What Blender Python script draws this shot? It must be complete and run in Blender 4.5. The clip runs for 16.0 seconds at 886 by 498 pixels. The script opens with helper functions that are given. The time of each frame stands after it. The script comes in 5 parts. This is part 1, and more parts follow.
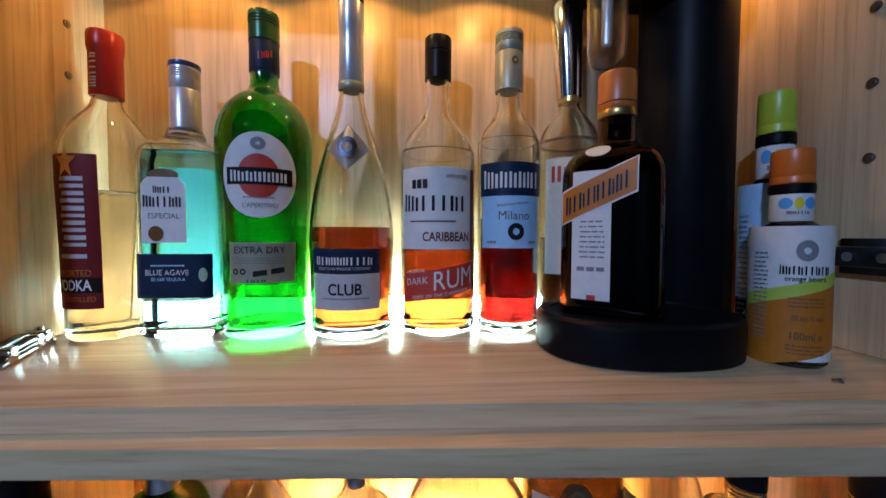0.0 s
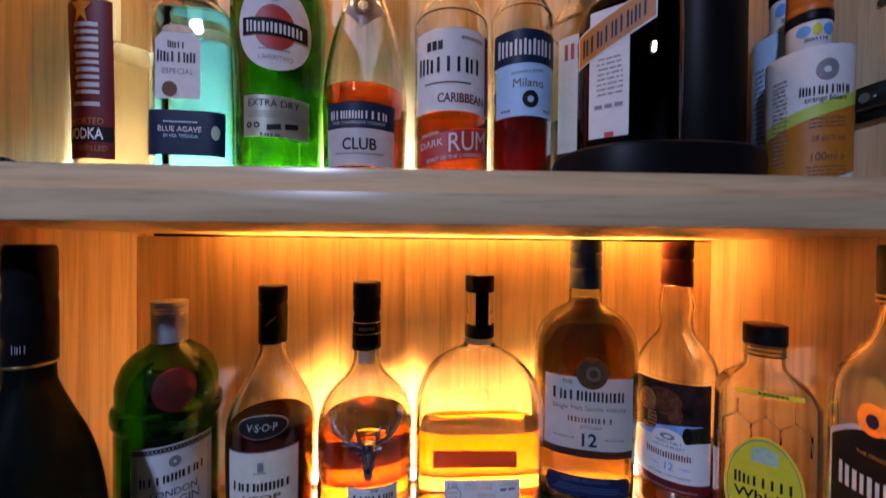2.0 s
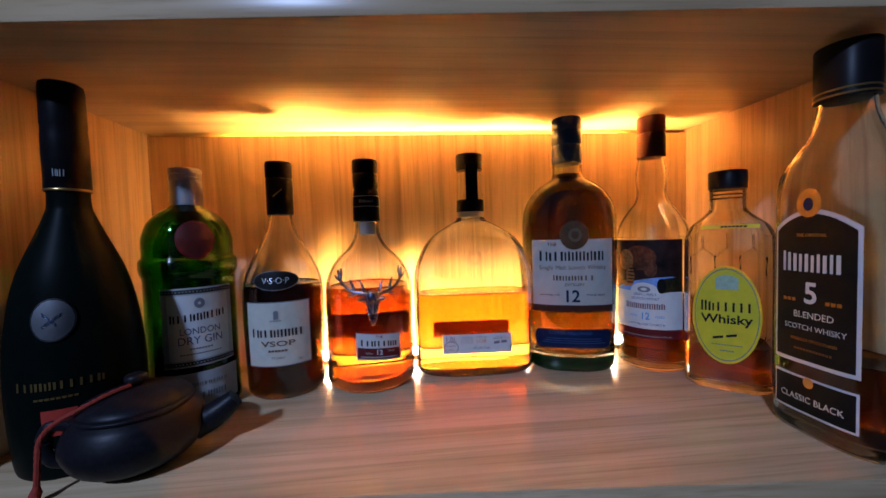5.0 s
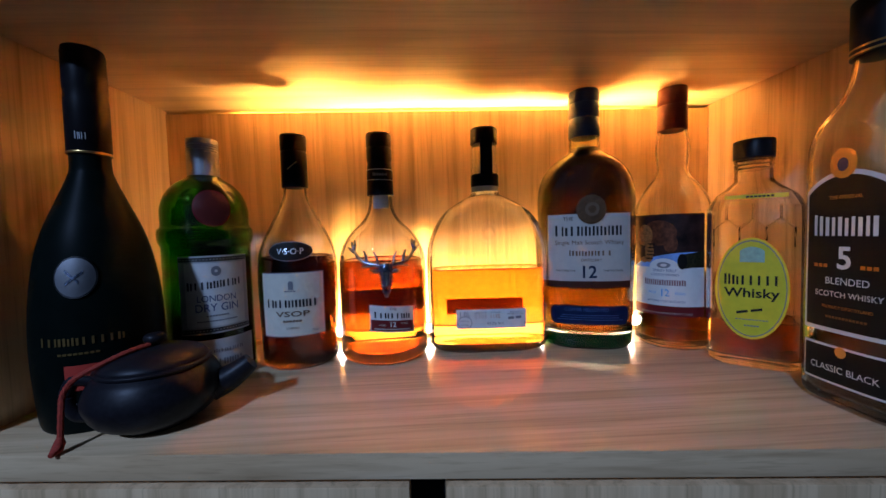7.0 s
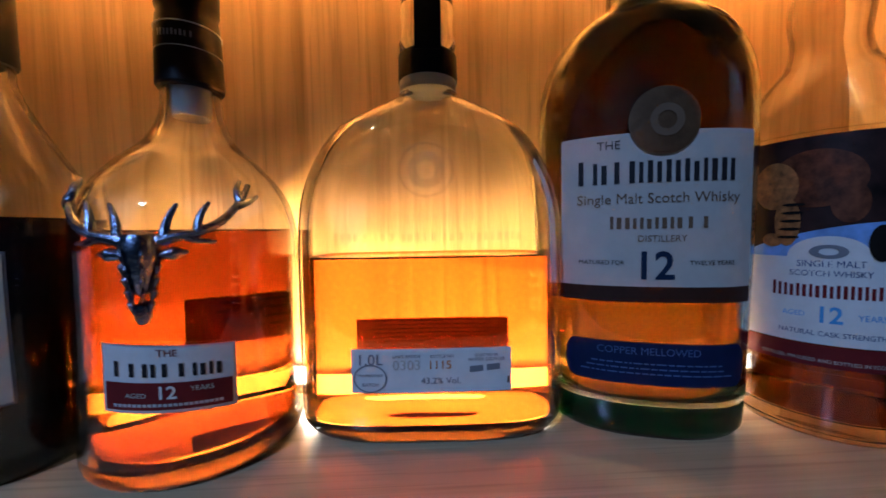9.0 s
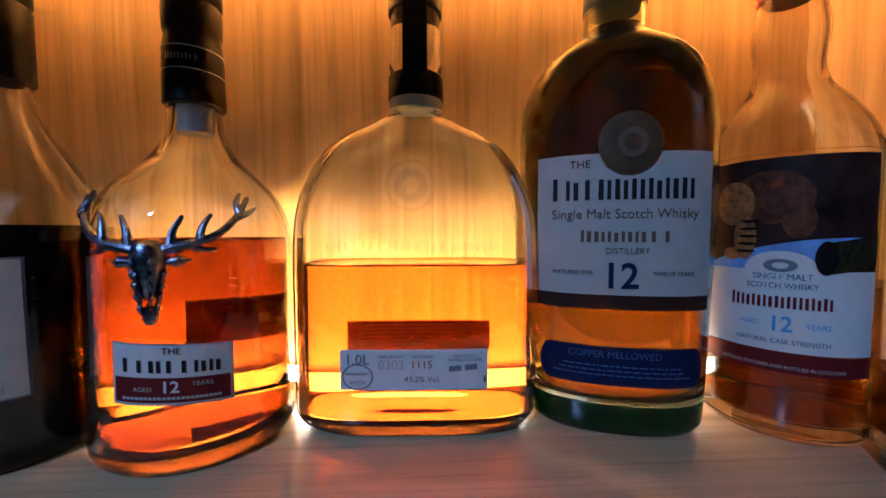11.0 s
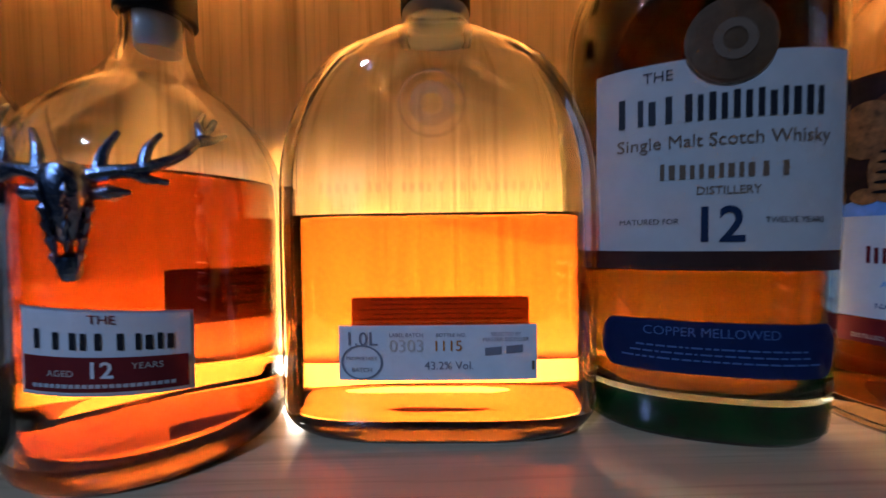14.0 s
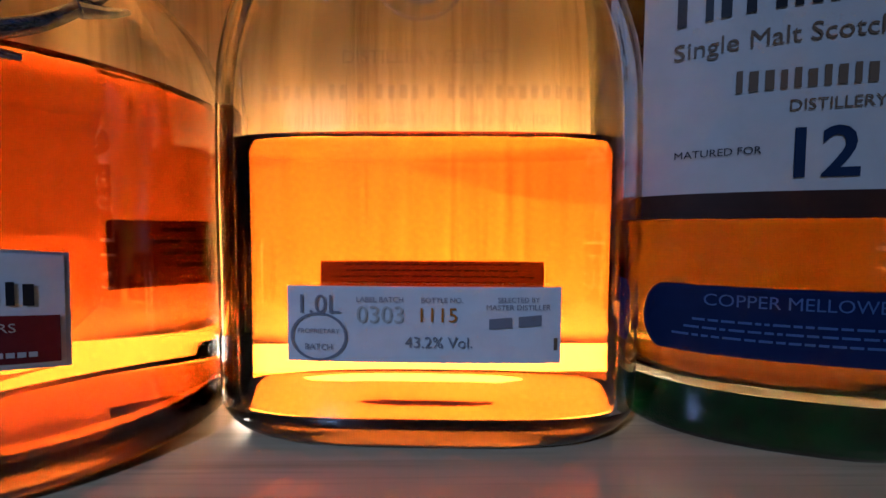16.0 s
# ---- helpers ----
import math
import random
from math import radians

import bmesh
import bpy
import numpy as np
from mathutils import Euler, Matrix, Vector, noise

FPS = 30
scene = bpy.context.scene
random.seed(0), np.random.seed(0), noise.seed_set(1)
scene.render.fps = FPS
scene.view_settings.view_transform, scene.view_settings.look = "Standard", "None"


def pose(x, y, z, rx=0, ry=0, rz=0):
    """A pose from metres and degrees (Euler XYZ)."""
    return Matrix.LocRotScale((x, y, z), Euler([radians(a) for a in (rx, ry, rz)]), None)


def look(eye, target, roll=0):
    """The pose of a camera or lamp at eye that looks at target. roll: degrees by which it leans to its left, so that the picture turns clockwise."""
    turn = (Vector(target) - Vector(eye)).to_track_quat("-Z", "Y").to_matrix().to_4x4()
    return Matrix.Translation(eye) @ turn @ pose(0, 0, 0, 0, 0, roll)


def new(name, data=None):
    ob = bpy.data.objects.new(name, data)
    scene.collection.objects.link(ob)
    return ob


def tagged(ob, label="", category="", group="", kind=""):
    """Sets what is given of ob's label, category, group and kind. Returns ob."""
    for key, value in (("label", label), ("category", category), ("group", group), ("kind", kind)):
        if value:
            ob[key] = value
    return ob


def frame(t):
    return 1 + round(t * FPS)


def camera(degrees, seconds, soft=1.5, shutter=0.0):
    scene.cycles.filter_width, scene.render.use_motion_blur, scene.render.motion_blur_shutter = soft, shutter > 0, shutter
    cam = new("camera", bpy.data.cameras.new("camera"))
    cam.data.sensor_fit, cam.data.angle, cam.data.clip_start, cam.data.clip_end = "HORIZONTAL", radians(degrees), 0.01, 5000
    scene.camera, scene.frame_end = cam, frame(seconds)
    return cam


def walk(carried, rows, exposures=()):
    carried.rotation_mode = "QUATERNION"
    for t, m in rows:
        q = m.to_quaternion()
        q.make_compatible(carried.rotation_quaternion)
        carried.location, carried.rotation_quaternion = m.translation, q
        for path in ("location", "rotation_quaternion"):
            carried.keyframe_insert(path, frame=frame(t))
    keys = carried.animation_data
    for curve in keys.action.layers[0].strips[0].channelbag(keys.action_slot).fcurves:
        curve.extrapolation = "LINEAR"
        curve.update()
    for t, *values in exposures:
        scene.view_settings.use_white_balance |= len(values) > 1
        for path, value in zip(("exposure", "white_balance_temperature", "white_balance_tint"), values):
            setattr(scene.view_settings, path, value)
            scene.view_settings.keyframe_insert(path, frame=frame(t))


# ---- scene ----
cam = camera(101.7, 16.0, shutter=0.5)
PATH = [
    (0, (-0.024, -0.003, 1.345), (0.12, 1.99, 1.271), 0.2),
    (0.5, (-0.027, -0.004, 1.319), (0.12, 1.99, 1.276), 0.3),
    (1, (-0.026, -0.005, 1.285), (0.123, 1.989, 1.274), 0.5),
    (1.5, (-0.029, -0.002, 1.236), (0.117, 1.993, 1.237), 0.7),
    (2, (-0.039, -0.002, 1.196), (0.114, 1.992, 1.177), 0.6),
    (2.5, (-0.04, -0.004, 1.153), (0.126, 1.989, 1.119), -0.0),
    (3, (-0.044, -0.002, 1.119), (0.122, 1.991, 1.063), -0.6),
    (3.5, (-0.045, -0.011, 1.093), (0.125, 1.981, 1.034), -0.9),
    (4, (-0.044, -0.024, 1.086), (0.132, 1.967, 1.01), -1.2),
    (4.5, (-0.036, -0.039, 1.077), (0.137, 1.952, 0.997), -1.6),
    (7, (-0.039, -0.036, 1.041), (0.055, 1.959, 0.946), -1.6),
    (7.5, (-0.034, -0.006, 1.035), (0.046, 1.99, 0.946), -1.6),
    (8, (-0.026, 0.06, 1.029), (0.033, 2.057, 0.94), -1.5),
    (8.5, (0.005, 0.138, 1.017), (0.04, 2.136, 0.938), -1.4),
    (9, (0.031, 0.192, 1.009), (0.132, 2.188, 0.915), -0.9),
    (9.5, (0.037, 0.192, 1.01), (0.157, 2.186, 0.907), -0.5),
    (12, (0.041, 0.168, 1.016), (0.126, 2.165, 0.928), 0.0),
    (12.5, (0.042, 0.171, 1.012), (0.118, 2.168, 0.929), -0.1),
    (13, (0.038, 0.174, 1.004), (0.102, 2.172, 0.936), -0.3),
    (13.5, (0.034, 0.192, 0.994), (0.086, 2.19, 0.923), -0.3),
    (14, (0.033, 0.225, 0.986), (0.075, 2.224, 0.93), -0.7),
    (14.5, (0.031, 0.242, 0.976), (0.072, 2.241, 0.907), -0.7),
    (15, (0.035, 0.257, 0.971), (0.053, 2.256, 0.909), -0.3),
    (15.5, (0.037, 0.265, 0.967), (0.07, 2.262, 0.877), -0.0),
    (16, (0.037, 0.265, 0.967), (0.074, 2.262, 0.878), 0.3),
]
EXPOSURES = [(0, 0.0, 6500, 10), (1, 0.05, 6700, 14), (2, 0.20, 7500, 26), (3, 0.15, 7600, 28), (4, 0.0, 7100, 22), (7, -0.05, 6400, 11), (8, -0.15, 6200, 10),
             (9, -0.38, 5900, 8), (13, -0.42, 5900, 8), (15, -0.45, 6100, 12), (16, -0.45, 6100, 12)]
walk(cam, [(t, look(eye, target, roll)) for t, eye, target, roll in PATH], EXPOSURES)

import itertools

# ---- light ----
world = bpy.data.worlds.new("world")
scene.world = world
world.use_nodes = True
world.node_tree.nodes["Background"].inputs[0].default_value = (0.5, 0.6, 0.8, 1)
world.node_tree.nodes["Background"].inputs[1].default_value = 0.0005

SHELF, UPPER, CEIL, TOP = 0.8995, 1.242, 1.2075, 1.69
BACK, FRONT, UFRONT = 0.456, 0.195, 0.212
LED_X0, LED_X1 = -0.20, 0.195
WL, WR, UL, UR = -0.3715, 0.360, -0.390, 0.368
LED_WARM, LED_COOL, LED_TOP, SPOT_W, ROOM_W = 200.0, 410.0, 60.0, 0.72, 62.0
BEAM_W = 7.8


def lamp(name, kind, m, energy, colour, **more):
    data = bpy.data.lights.new(name, kind)
    data.energy, data.color = energy, colour
    ob = new(name, data)
    ob.matrix_world = m
    return ob, data


SPOTS = (-0.27, -0.105, 0.062, 0.225, 0.342)
for sx in SPOTS:
    ob, data = lamp("cabinet_spot_light", "SPOT", pose(sx, 0.362, 1.683), SPOT_W, (1.0, 0.52, 0.15))
    data.spot_size, data.spot_blend, data.shadow_soft_size = radians(128), 0.10, 0.006
ob, data = lamp("room_ceiling_light", "AREA", pose(-1.0, -1.5, 2.40), ROOM_W, (0.36, 0.55, 1.0))
data.shape, data.size = "DISK", 0.16
# the warm strip throws its light upwards through a narrow lens
ob, data = lamp("led_strip_beam", "AREA", pose(0.042, BACK - 0.0092, SHELF + 0.0152, 180, 0, 0), BEAM_W, (1.0, 0.55, 0.16))
data.shape, data.size, data.size_y, data.spread = "RECTANGLE", 0.43, 0.0050, radians(60)


# ---- materials ----
def material(name):
    m = bpy.data.materials.new(name)
    m.use_nodes = True
    nt = m.node_tree
    return m, nt, nt.nodes["Principled BSDF"]


def link(nt, a, b):
    nt.links.new(a, b)


def noise_on(nt, scale, size, detail=4.0, coord="Object", rough=0.55):
    tc = nt.nodes.new("ShaderNodeTexCoord")
    mp = nt.nodes.new("ShaderNodeMapping")
    mp.inputs["Scale"].default_value = scale
    nz = nt.nodes.new("ShaderNodeTexNoise")
    nz.inputs["Scale"].default_value = size
    nz.inputs["Detail"].default_value = detail
    nz.inputs["Roughness"].default_value = rough
    link(nt, tc.outputs[coord], mp.inputs["Vector"])
    link(nt, mp.outputs["Vector"], nz.inputs["Vector"])
    return nz.outputs["Fac"]


def ramp(nt, fac, stops):
    r = nt.nodes.new("ShaderNodeValToRGB")
    while len(r.color_ramp.elements) < len(stops):
        r.color_ramp.elements.new(0.5)
    for e, (p, c) in zip(r.color_ramp.elements, stops):
        e.position, e.color = p, (*c, 1)
    link(nt, fac, r.inputs["Fac"])
    return r.outputs["Color"]


def mix(nt, a, b, fac, blend="MULTIPLY"):
    n = nt.nodes.new("ShaderNodeMix")
    n.data_type, n.blend_type = "RGBA", blend
    n.inputs[0].default_value = fac
    link(nt, a, n.inputs[6])
    link(nt, b, n.inputs[7])
    return n.outputs[2]


def bump(nt, bsdf, fac, strength, distance=0.0005):
    b = nt.nodes.new("ShaderNodeBump")
    b.inputs["Strength"].default_value, b.inputs["Distance"].default_value = strength, distance
    link(nt, fac, b.inputs["Height"])
    link(nt, b.outputs["Normal"], bsdf.inputs["Normal"])


def wood(name, along, light=(0.84, 0.59, 0.335), dark=(0.68, 0.455, 0.245), rough=0.33, streak=0.38):
    """Streaked laminate; along: 0 for grain along x, 1 along y, 2 along z."""
    m, nt, b = material(name)
    wide, fine, pore = [15.0] * 3, [70.0] * 3, [330.0] * 3
    wide[along], fine[along], pore[along] = 0.9, 1.6, 9.0
    f1 = noise_on(nt, wide, 1.6, 3.0)
    f1.node.inputs["Distortion"].default_value = 1.8
    f2 = noise_on(nt, fine, 1.5, 5.0)
    f2.node.inputs["Distortion"].default_value = 0.5
    f3 = noise_on(nt, pore, 1.2, 2.0)
    c1 = ramp(nt, f1, [(0.36, dark), (0.48, [0.5 * (p + q) for p, q in zip(light, dark)]), (0.60, light)])
    c2 = ramp(nt, f2, [(0.36, (0.42, 0.34, 0.27)), (0.52, (1, 1, 1))])
    c3 = ramp(nt, f3, [(0.30, (0.72, 0.68, 0.64)), (0.45, (1, 1, 1))])
    link(nt, mix(nt, mix(nt, c1, c2, streak), c3, streak + 0.25), b.inputs["Base Color"])
    b.inputs["Roughness"].default_value = rough
    bump(nt, b, f2, 0.12)
    return m


def plain(name, colour, rough=0.5, metal=0.0, vary=0.12, size=40.0, relief=0.0, coat=0.0):
    m, nt, b = material(name)
    f = noise_on(nt, (1, 1, 1), size, 4.0)
    c = ramp(nt, f, [(0.3, [max(0.0, v * (1 - vary)) for v in colour]), (0.7, [min(1.0, v * (1 + vary)) for v in colour])])
    link(nt, c, b.inputs["Base Color"])
    b.inputs["Roughness"].default_value, b.inputs["Metallic"].default_value = rough, metal
    b.inputs["Coat Weight"].default_value = coat
    if max(colour) < 0.2 and metal < 0.1:
        b.inputs["Specular IOR Level"].default_value = 0.2
    if relief:
        bump(nt, b, f, relief)
    return m


def glass(name, colour=(0.97, 0.98, 0.97), ior=1.5, rough=0.0):
    m, nt, b = material(name)
    b.inputs["Base Color"].default_value = (*colour, 1)
    b.inputs["Transmission Weight"].default_value, b.inputs["IOR"].default_value = 1.0, ior
    b.inputs["Roughness"].default_value = rough
    return m


def glow(name, colour, strength):
    m, nt, b = material(name)
    b.inputs["Base Color"].default_value = (0.8, 0.8, 0.8, 1)
    b.inputs["Emission Color"].default_value = (*colour, 1)
    b.inputs["Emission Strength"].default_value = strength
    return m


WOOD_X, WOOD_Z, WOOD_O = wood("laminate_long", 0, rough=0.22, streak=0.28), wood("laminate_upright", 2, streak=0.36), wood("laminate_overhead", 0, rough=0.30, streak=0.22)
# near black so the unseen room puts little haze into the glass
PLASTER = plain("near_black_room_plaster", (0.03, 0.03, 0.03), 0.9, 0, 0.06, 3.0, 0.05)
FLOORING = wood("room_floor_wood", 0, (0.12, 0.085, 0.06), (0.07, 0.045, 0.03))
DARK = plain("dark_void", (0.02, 0.02, 0.02), 0.8)
LED_L = glow("led_lens", (1.0, 0.90, 0.75), 55.0)
LED_W, LED_C, LED_T = glow("led_warm", (1.0, 0.54, 0.13), LED_WARM), glow("led_cool", (0.62, 0.94, 1.0), LED_COOL), glow("led_rear", (1.0, 0.47, 0.075), LED_TOP)
ALU = plain("aluminium", (0.6, 0.6, 0.6), 0.35, 1.0, 0.05)
CHROME = plain("chrome", (0.75, 0.76, 0.78), 0.12, 1.0, 0.04)
STEEL = plain("brushed_steel", (0.42, 0.42, 0.43), 0.32, 1.0, 0.12, 120.0)
DSTEEL = plain("dark_steel", (0.10, 0.10, 0.105), 0.28, 1.0, 0.2, 120.0)
SILVER = plain("silver_foil", (0.60, 0.62, 0.64), 0.3, 0.5, 0.08, 90.0, 0.1)
PEWTER = plain("pewter", (0.21, 0.26, 0.36), 0.27, 1.0, 0.35, 420.0, 0.9)
GOLD = plain("gold_foil", (0.60, 0.40, 0.14), 0.3, 0.9, 0.12, 90.0)
BRONZE = plain("bronze_seal", (0.14, 0.075, 0.035), 0.4, 0.5, 0.25, 120.0, 0.5)
BLACK = plain("black_foil", (0.008, 0.007, 0.008), 0.36, 0.0, 0.3, 60.0)
BLACKP = plain("satin_black_plastic", (0.005, 0.005, 0.006), 0.42, 0.0, 0.2, 60.0, 0.05)
for m in (BLACK, BLACKP):
    m.node_tree.nodes["Principled BSDF"].inputs["Specular IOR Level"].default_value = 0.12
NAVY = plain("navy_foil", (0.03, 0.075, 0.20), 0.3, 0.2, 0.2, 70.0, 0.0, 0.3)
MAROON = plain("maroon_foil", (0.13, 0.020, 0.016), 0.35, 0.1, 0.2, 70.0)
REDC = plain("red_cap", (0.55, 0.035, 0.02), 0.3, 0.1, 0.1, 60.0)
GREENC = plain("dark_green_cap", (0.02, 0.09, 0.025), 0.3, 0.3, 0.15, 60.0)
SAGE = plain("sage_foil", (0.36, 0.38, 0.27), 0.4, 0.3, 0.1, 80.0)
ORANGEC = plain("orange_plastic", (0.72, 0.16, 0.02), 0.35, 0.0, 0.08, 60.0)
AMBERC = plain("amber_cap", (0.58, 0.16, 0.03), 0.35, 0.0, 0.1, 60.0)
LIMEC = plain("lime_plastic", (0.48, 0.58, 0.04), 0.35, 0.0, 0.08, 60.0)
PAPER = plain("white_label_paper", (0.76, 0.75, 0.72), 0.6, 0.0, 0.05, 120.0)
CREAM = plain("cream_label_paper", (0.72, 0.68, 0.56), 0.6, 0.0, 0.06, 120.0)
PALEBLUE = plain("pale_blue_label", (0.42, 0.68, 0.92), 0.55, 0.0, 0.05, 120.0)
GREYL = plain("grey_label", (0.52, 0.52, 0.52), 0.5, 0.0, 0.05, 120.0)
INK = plain("black_ink", (0.015, 0.015, 0.018), 0.5, 0.0, 0.1)
INKG = plain("grey_ink", (0.22, 0.22, 0.24), 0.5, 0.0, 0.1)
INKB = plain("brown_ink", (0.16, 0.10, 0.06), 0.5, 0.0, 0.1)
INKM = plain("dim_blue_ink", (0.05, 0.11, 0.26), 0.5, 0.0, 0.1)
INKT = plain("pale_tan_ink", (0.52, 0.48, 0.42), 0.5, 0.0, 0.1)
REDL = plain("red_label", (0.55, 0.05, 0.03), 0.5, 0.0, 0.08, 120.0)
DRED = plain("dark_red_label", (0.16, 0.014, 0.016), 0.45, 0.0, 0.12, 120.0)
NAVYL = plain("navy_label", (0.010, 0.024, 0.058), 0.45, 0.0, 0.1, 120.0)
BLUEL = plain("blue_label", (0.005, 0.015, 0.06), 0.4, 0.0, 0.15, 120.0)
SKYINK = plain("sky_blue_ink", (0.10, 0.38, 0.72), 0.5, 0.0, 0.08)
YELLOW = plain("yellow_label", (0.78, 0.66, 0.03), 0.5, 0.0, 0.06, 120.0)
MINT = plain("mint_print", (0.40, 0.58, 0.42), 0.5, 0.0, 0.15, 200.0)
ORANGEL = plain("orange_label", (0.52, 0.165, 0.012), 0.5, 0.0, 0.08, 120.0)
RUSTL = plain("rust_label", (0.17, 0.075, 0.02), 0.5, 0.0, 0.2, 300.0)
nt = RUSTL.node_tree
tl, ms = nt.nodes.new("ShaderNodeBsdfTranslucent"), nt.nodes.new("ShaderNodeMixShader")
tl.inputs["Color"].default_value, ms.inputs[0].default_value = (0.10, 0.035, 0.006, 1), 0.06
link(nt, nt.nodes["Principled BSDF"].outputs[0], ms.inputs[1])
link(nt, tl.outputs[0], ms.inputs[2])
link(nt, ms.outputs[0], nt.nodes["Material Output"].inputs["Surface"])
CYANL = plain("pale_cyan_film", (0.45, 0.86, 0.92), 0.5, 0.0, 0.04, 60.0)
nt = CYANL.node_tree
tl, ms = nt.nodes.new("ShaderNodeBsdfTranslucent"), nt.nodes.new("ShaderNodeMixShader")
tl.inputs["Color"].default_value, ms.inputs[0].default_value = (0.35, 0.86, 1.0, 1), 0.85
link(nt, nt.nodes["Principled BSDF"].outputs[0], ms.inputs[1])
link(nt, tl.outputs[0], ms.inputs[2])
link(nt, ms.outputs[0], nt.nodes["Material Output"].inputs["Surface"])
LIMEL = plain("lime_print", (0.5, 0.6, 0.08), 0.5, 0.0, 0.08)
BLACKL = plain("black_label", (0.007, 0.005, 0.004), 0.6, 0.0, 0.2, 120.0)
TIGER = plain("dark_painted_scene", (0.03, 0.012, 0.010), 0.5, 0.0, 0.9, 60.0)
FUR = plain("orange_brown_paint", (0.34, 0.125, 0.035), 0.5, 0.0, 0.6, 260.0)
FURD = plain("dark_fur_paint", (0.13, 0.038, 0.016), 0.5, 0.0, 0.6, 160.0)
LOGP = plain("dark_olive_paint", (0.022, 0.020, 0.008), 0.5, 0.0, 0.8, 500.0)
BROWNL = plain("dark_brown_label", (0.045, 0.018, 0.012), 0.5, 0.0, 0.12, 120.0)
# pale paper with a passing shadow's dimming put into its colour
DIMW = plain("shade_dimmed_label_paper", (0.50, 0.48, 0.435), 0.6, 0.0, 0.05, 120.0)
SNOW = plain("blue_white_paint", (0.22, 0.40, 0.78), 0.5, 0.0, 0.3, 90.0)
CLAY = plain("dark_zisha_clay", (0.012, 0.011, 0.014), 0.42, 0.0, 0.3, 300.0, 0.15)
CORD = plain("red_cord", (0.38, 0.035, 0.015), 0.8, 0.0, 0.3, 400.0, 0.6)
FROST = plain("frosted_black_glass", (0.003, 0.006, 0.005), 0.40, 0.0, 0.2, 60.0)
FROST.node_tree.nodes["Principled BSDF"].inputs["Specular IOR Level"].default_value = 0.04
HOLE = plain("metal_pin", (0.3, 0.3, 0.3), 0.3, 1.0)

INKF = plain("faint_raised_print", (0.75, 0.66, 0.5), 0.4)
INKF.node_tree.nodes["Principled BSDF"].inputs["Alpha"].default_value = 0.15
CLEAR = glass("clear_glass")
GREEN = glass("green_glass", (0.025, 0.42, 0.055))
DGREEN = glass("dark_green_glass", (0.035, 0.30, 0.035))
BOTTLEG = glass("olive_green_glass", (0.80, 0.88, 0.72))
BROWN = glass("brown_glass", (0.13, 0.035, 0.012))
FOOTG = plain("deep_green_glass", (0.002, 0.055, 0.012), 0.10, 0.0, 0.5, 90.0, 0.3)
TEAGREEN = glass("tea_green_glass", (0.95, 0.96, 0.90))
# base tints taken very dark to hold back the strip seen through them
BASEG = glass("darkened_amber_base_glass", (0.022, 0.0045, 0.0003), 1.45, 0.08)
BASER = glass("darkened_red_amber_base_glass", (0.03, 0.005, 0.0003), 1.45, 0.08)
POLY = glass("frosted_clear_plastic", (0.9, 0.9, 0.9), 1.4, 0.18)
PLUG = plain("milky_plastic", (0.72, 0.73, 0.70), 0.4, 0.0, 0.05, 60.0)
PLUG.node_tree.nodes["Principled BSDF"].inputs["Transmission Weight"].default_value = 0.35
WATERY = glass("clear_spirit", (0.95, 0.985, 0.985), 1.36)
TEQUILA = glass("silver_spirit", (0.42, 0.93, 1.0), 1.36)
WHISKY = glass("golden_whiskey", (0.71, 0.18, 0.017), 1.36)
WHISKY2 = glass("amber_whisky", (0.30, 0.050, 0.003), 1.36)
WHISKY3 = glass("pale_whisky", (0.45, 0.14, 0.018), 1.36)
COGNAC = glass("dark_cognac", (0.018, 0.0018, 0.0004), 1.36)
COGNAC2 = glass("copper_cognac", (0.20, 0.022, 0.003), 1.36)
RUM = glass("red_rum", (0.30, 0.03, 0.004), 1.36)
BITTER = glass("crimson_aperitif", (0.06, 0.001, 0.0006), 1.36)
DARKW = glass("deep_brown_whisky", (0.085, 0.026, 0.003), 1.36)


# ---- mesh tools ----
def part(name, bm, mat, parent=None, label="", sharp=35):
    me = bpy.data.meshes.new(name)
    bm.to_mesh(me)
    bm.free()
    me.materials.append(mat)
    for p in me.polygons:
        p.use_smooth = True
    me.set_sharp_from_angle(angle=radians(sharp))
    ob = new(name, me)
    if parent:
        ob.parent = parent
    if label:
        ob["label"] = label
    return ob


def box(bm, x0, x1, y0, y1, z0, z1, bevel=0.0):
    r = bmesh.ops.create_cube(bm, size=1.0, matrix=Matrix.Translation(((x0 + x1) / 2, (y0 + y1) / 2, (z0 + z1) / 2)) @ Matrix.Diagonal((x1 - x0, y1 - y0, z1 - z0, 1)))
    if bevel:
        edges = list({e for v in r["verts"] for e in v.link_edges})
        bmesh.ops.bevel(bm, geom=edges, offset=bevel, segments=2, affect="EDGES", profile=0.5)
    return bm


def board(name, x0, x1, y0, y1, z0, z1, mat, label="", category="", kind="structure", bevel=0.001):
    ob = part(name, box(bmesh.new(), x0, x1, y0, y1, z0, z1, bevel), mat)
    return tagged(ob, label, category, "", kind)


def sheet(name, x0, x1, front, slope, y1, z0, z1, mat, label):
    """A board whose front edge runs at a slight angle to its rear."""
    bm = box(bmesh.new(), x0, x1, front, y1, z0, z1)
    for v in bm.verts:
        if v.co.y < (front + y1) / 2:
            v.co.y = front + slope * v.co.x
    bmesh.ops.bevel(bm, geom=bm.edges[:], offset=0.001, segments=2, affect="EDGES", profile=0.5)
    return tagged(part(name, bm, mat), label, "shelf", "", "structure")


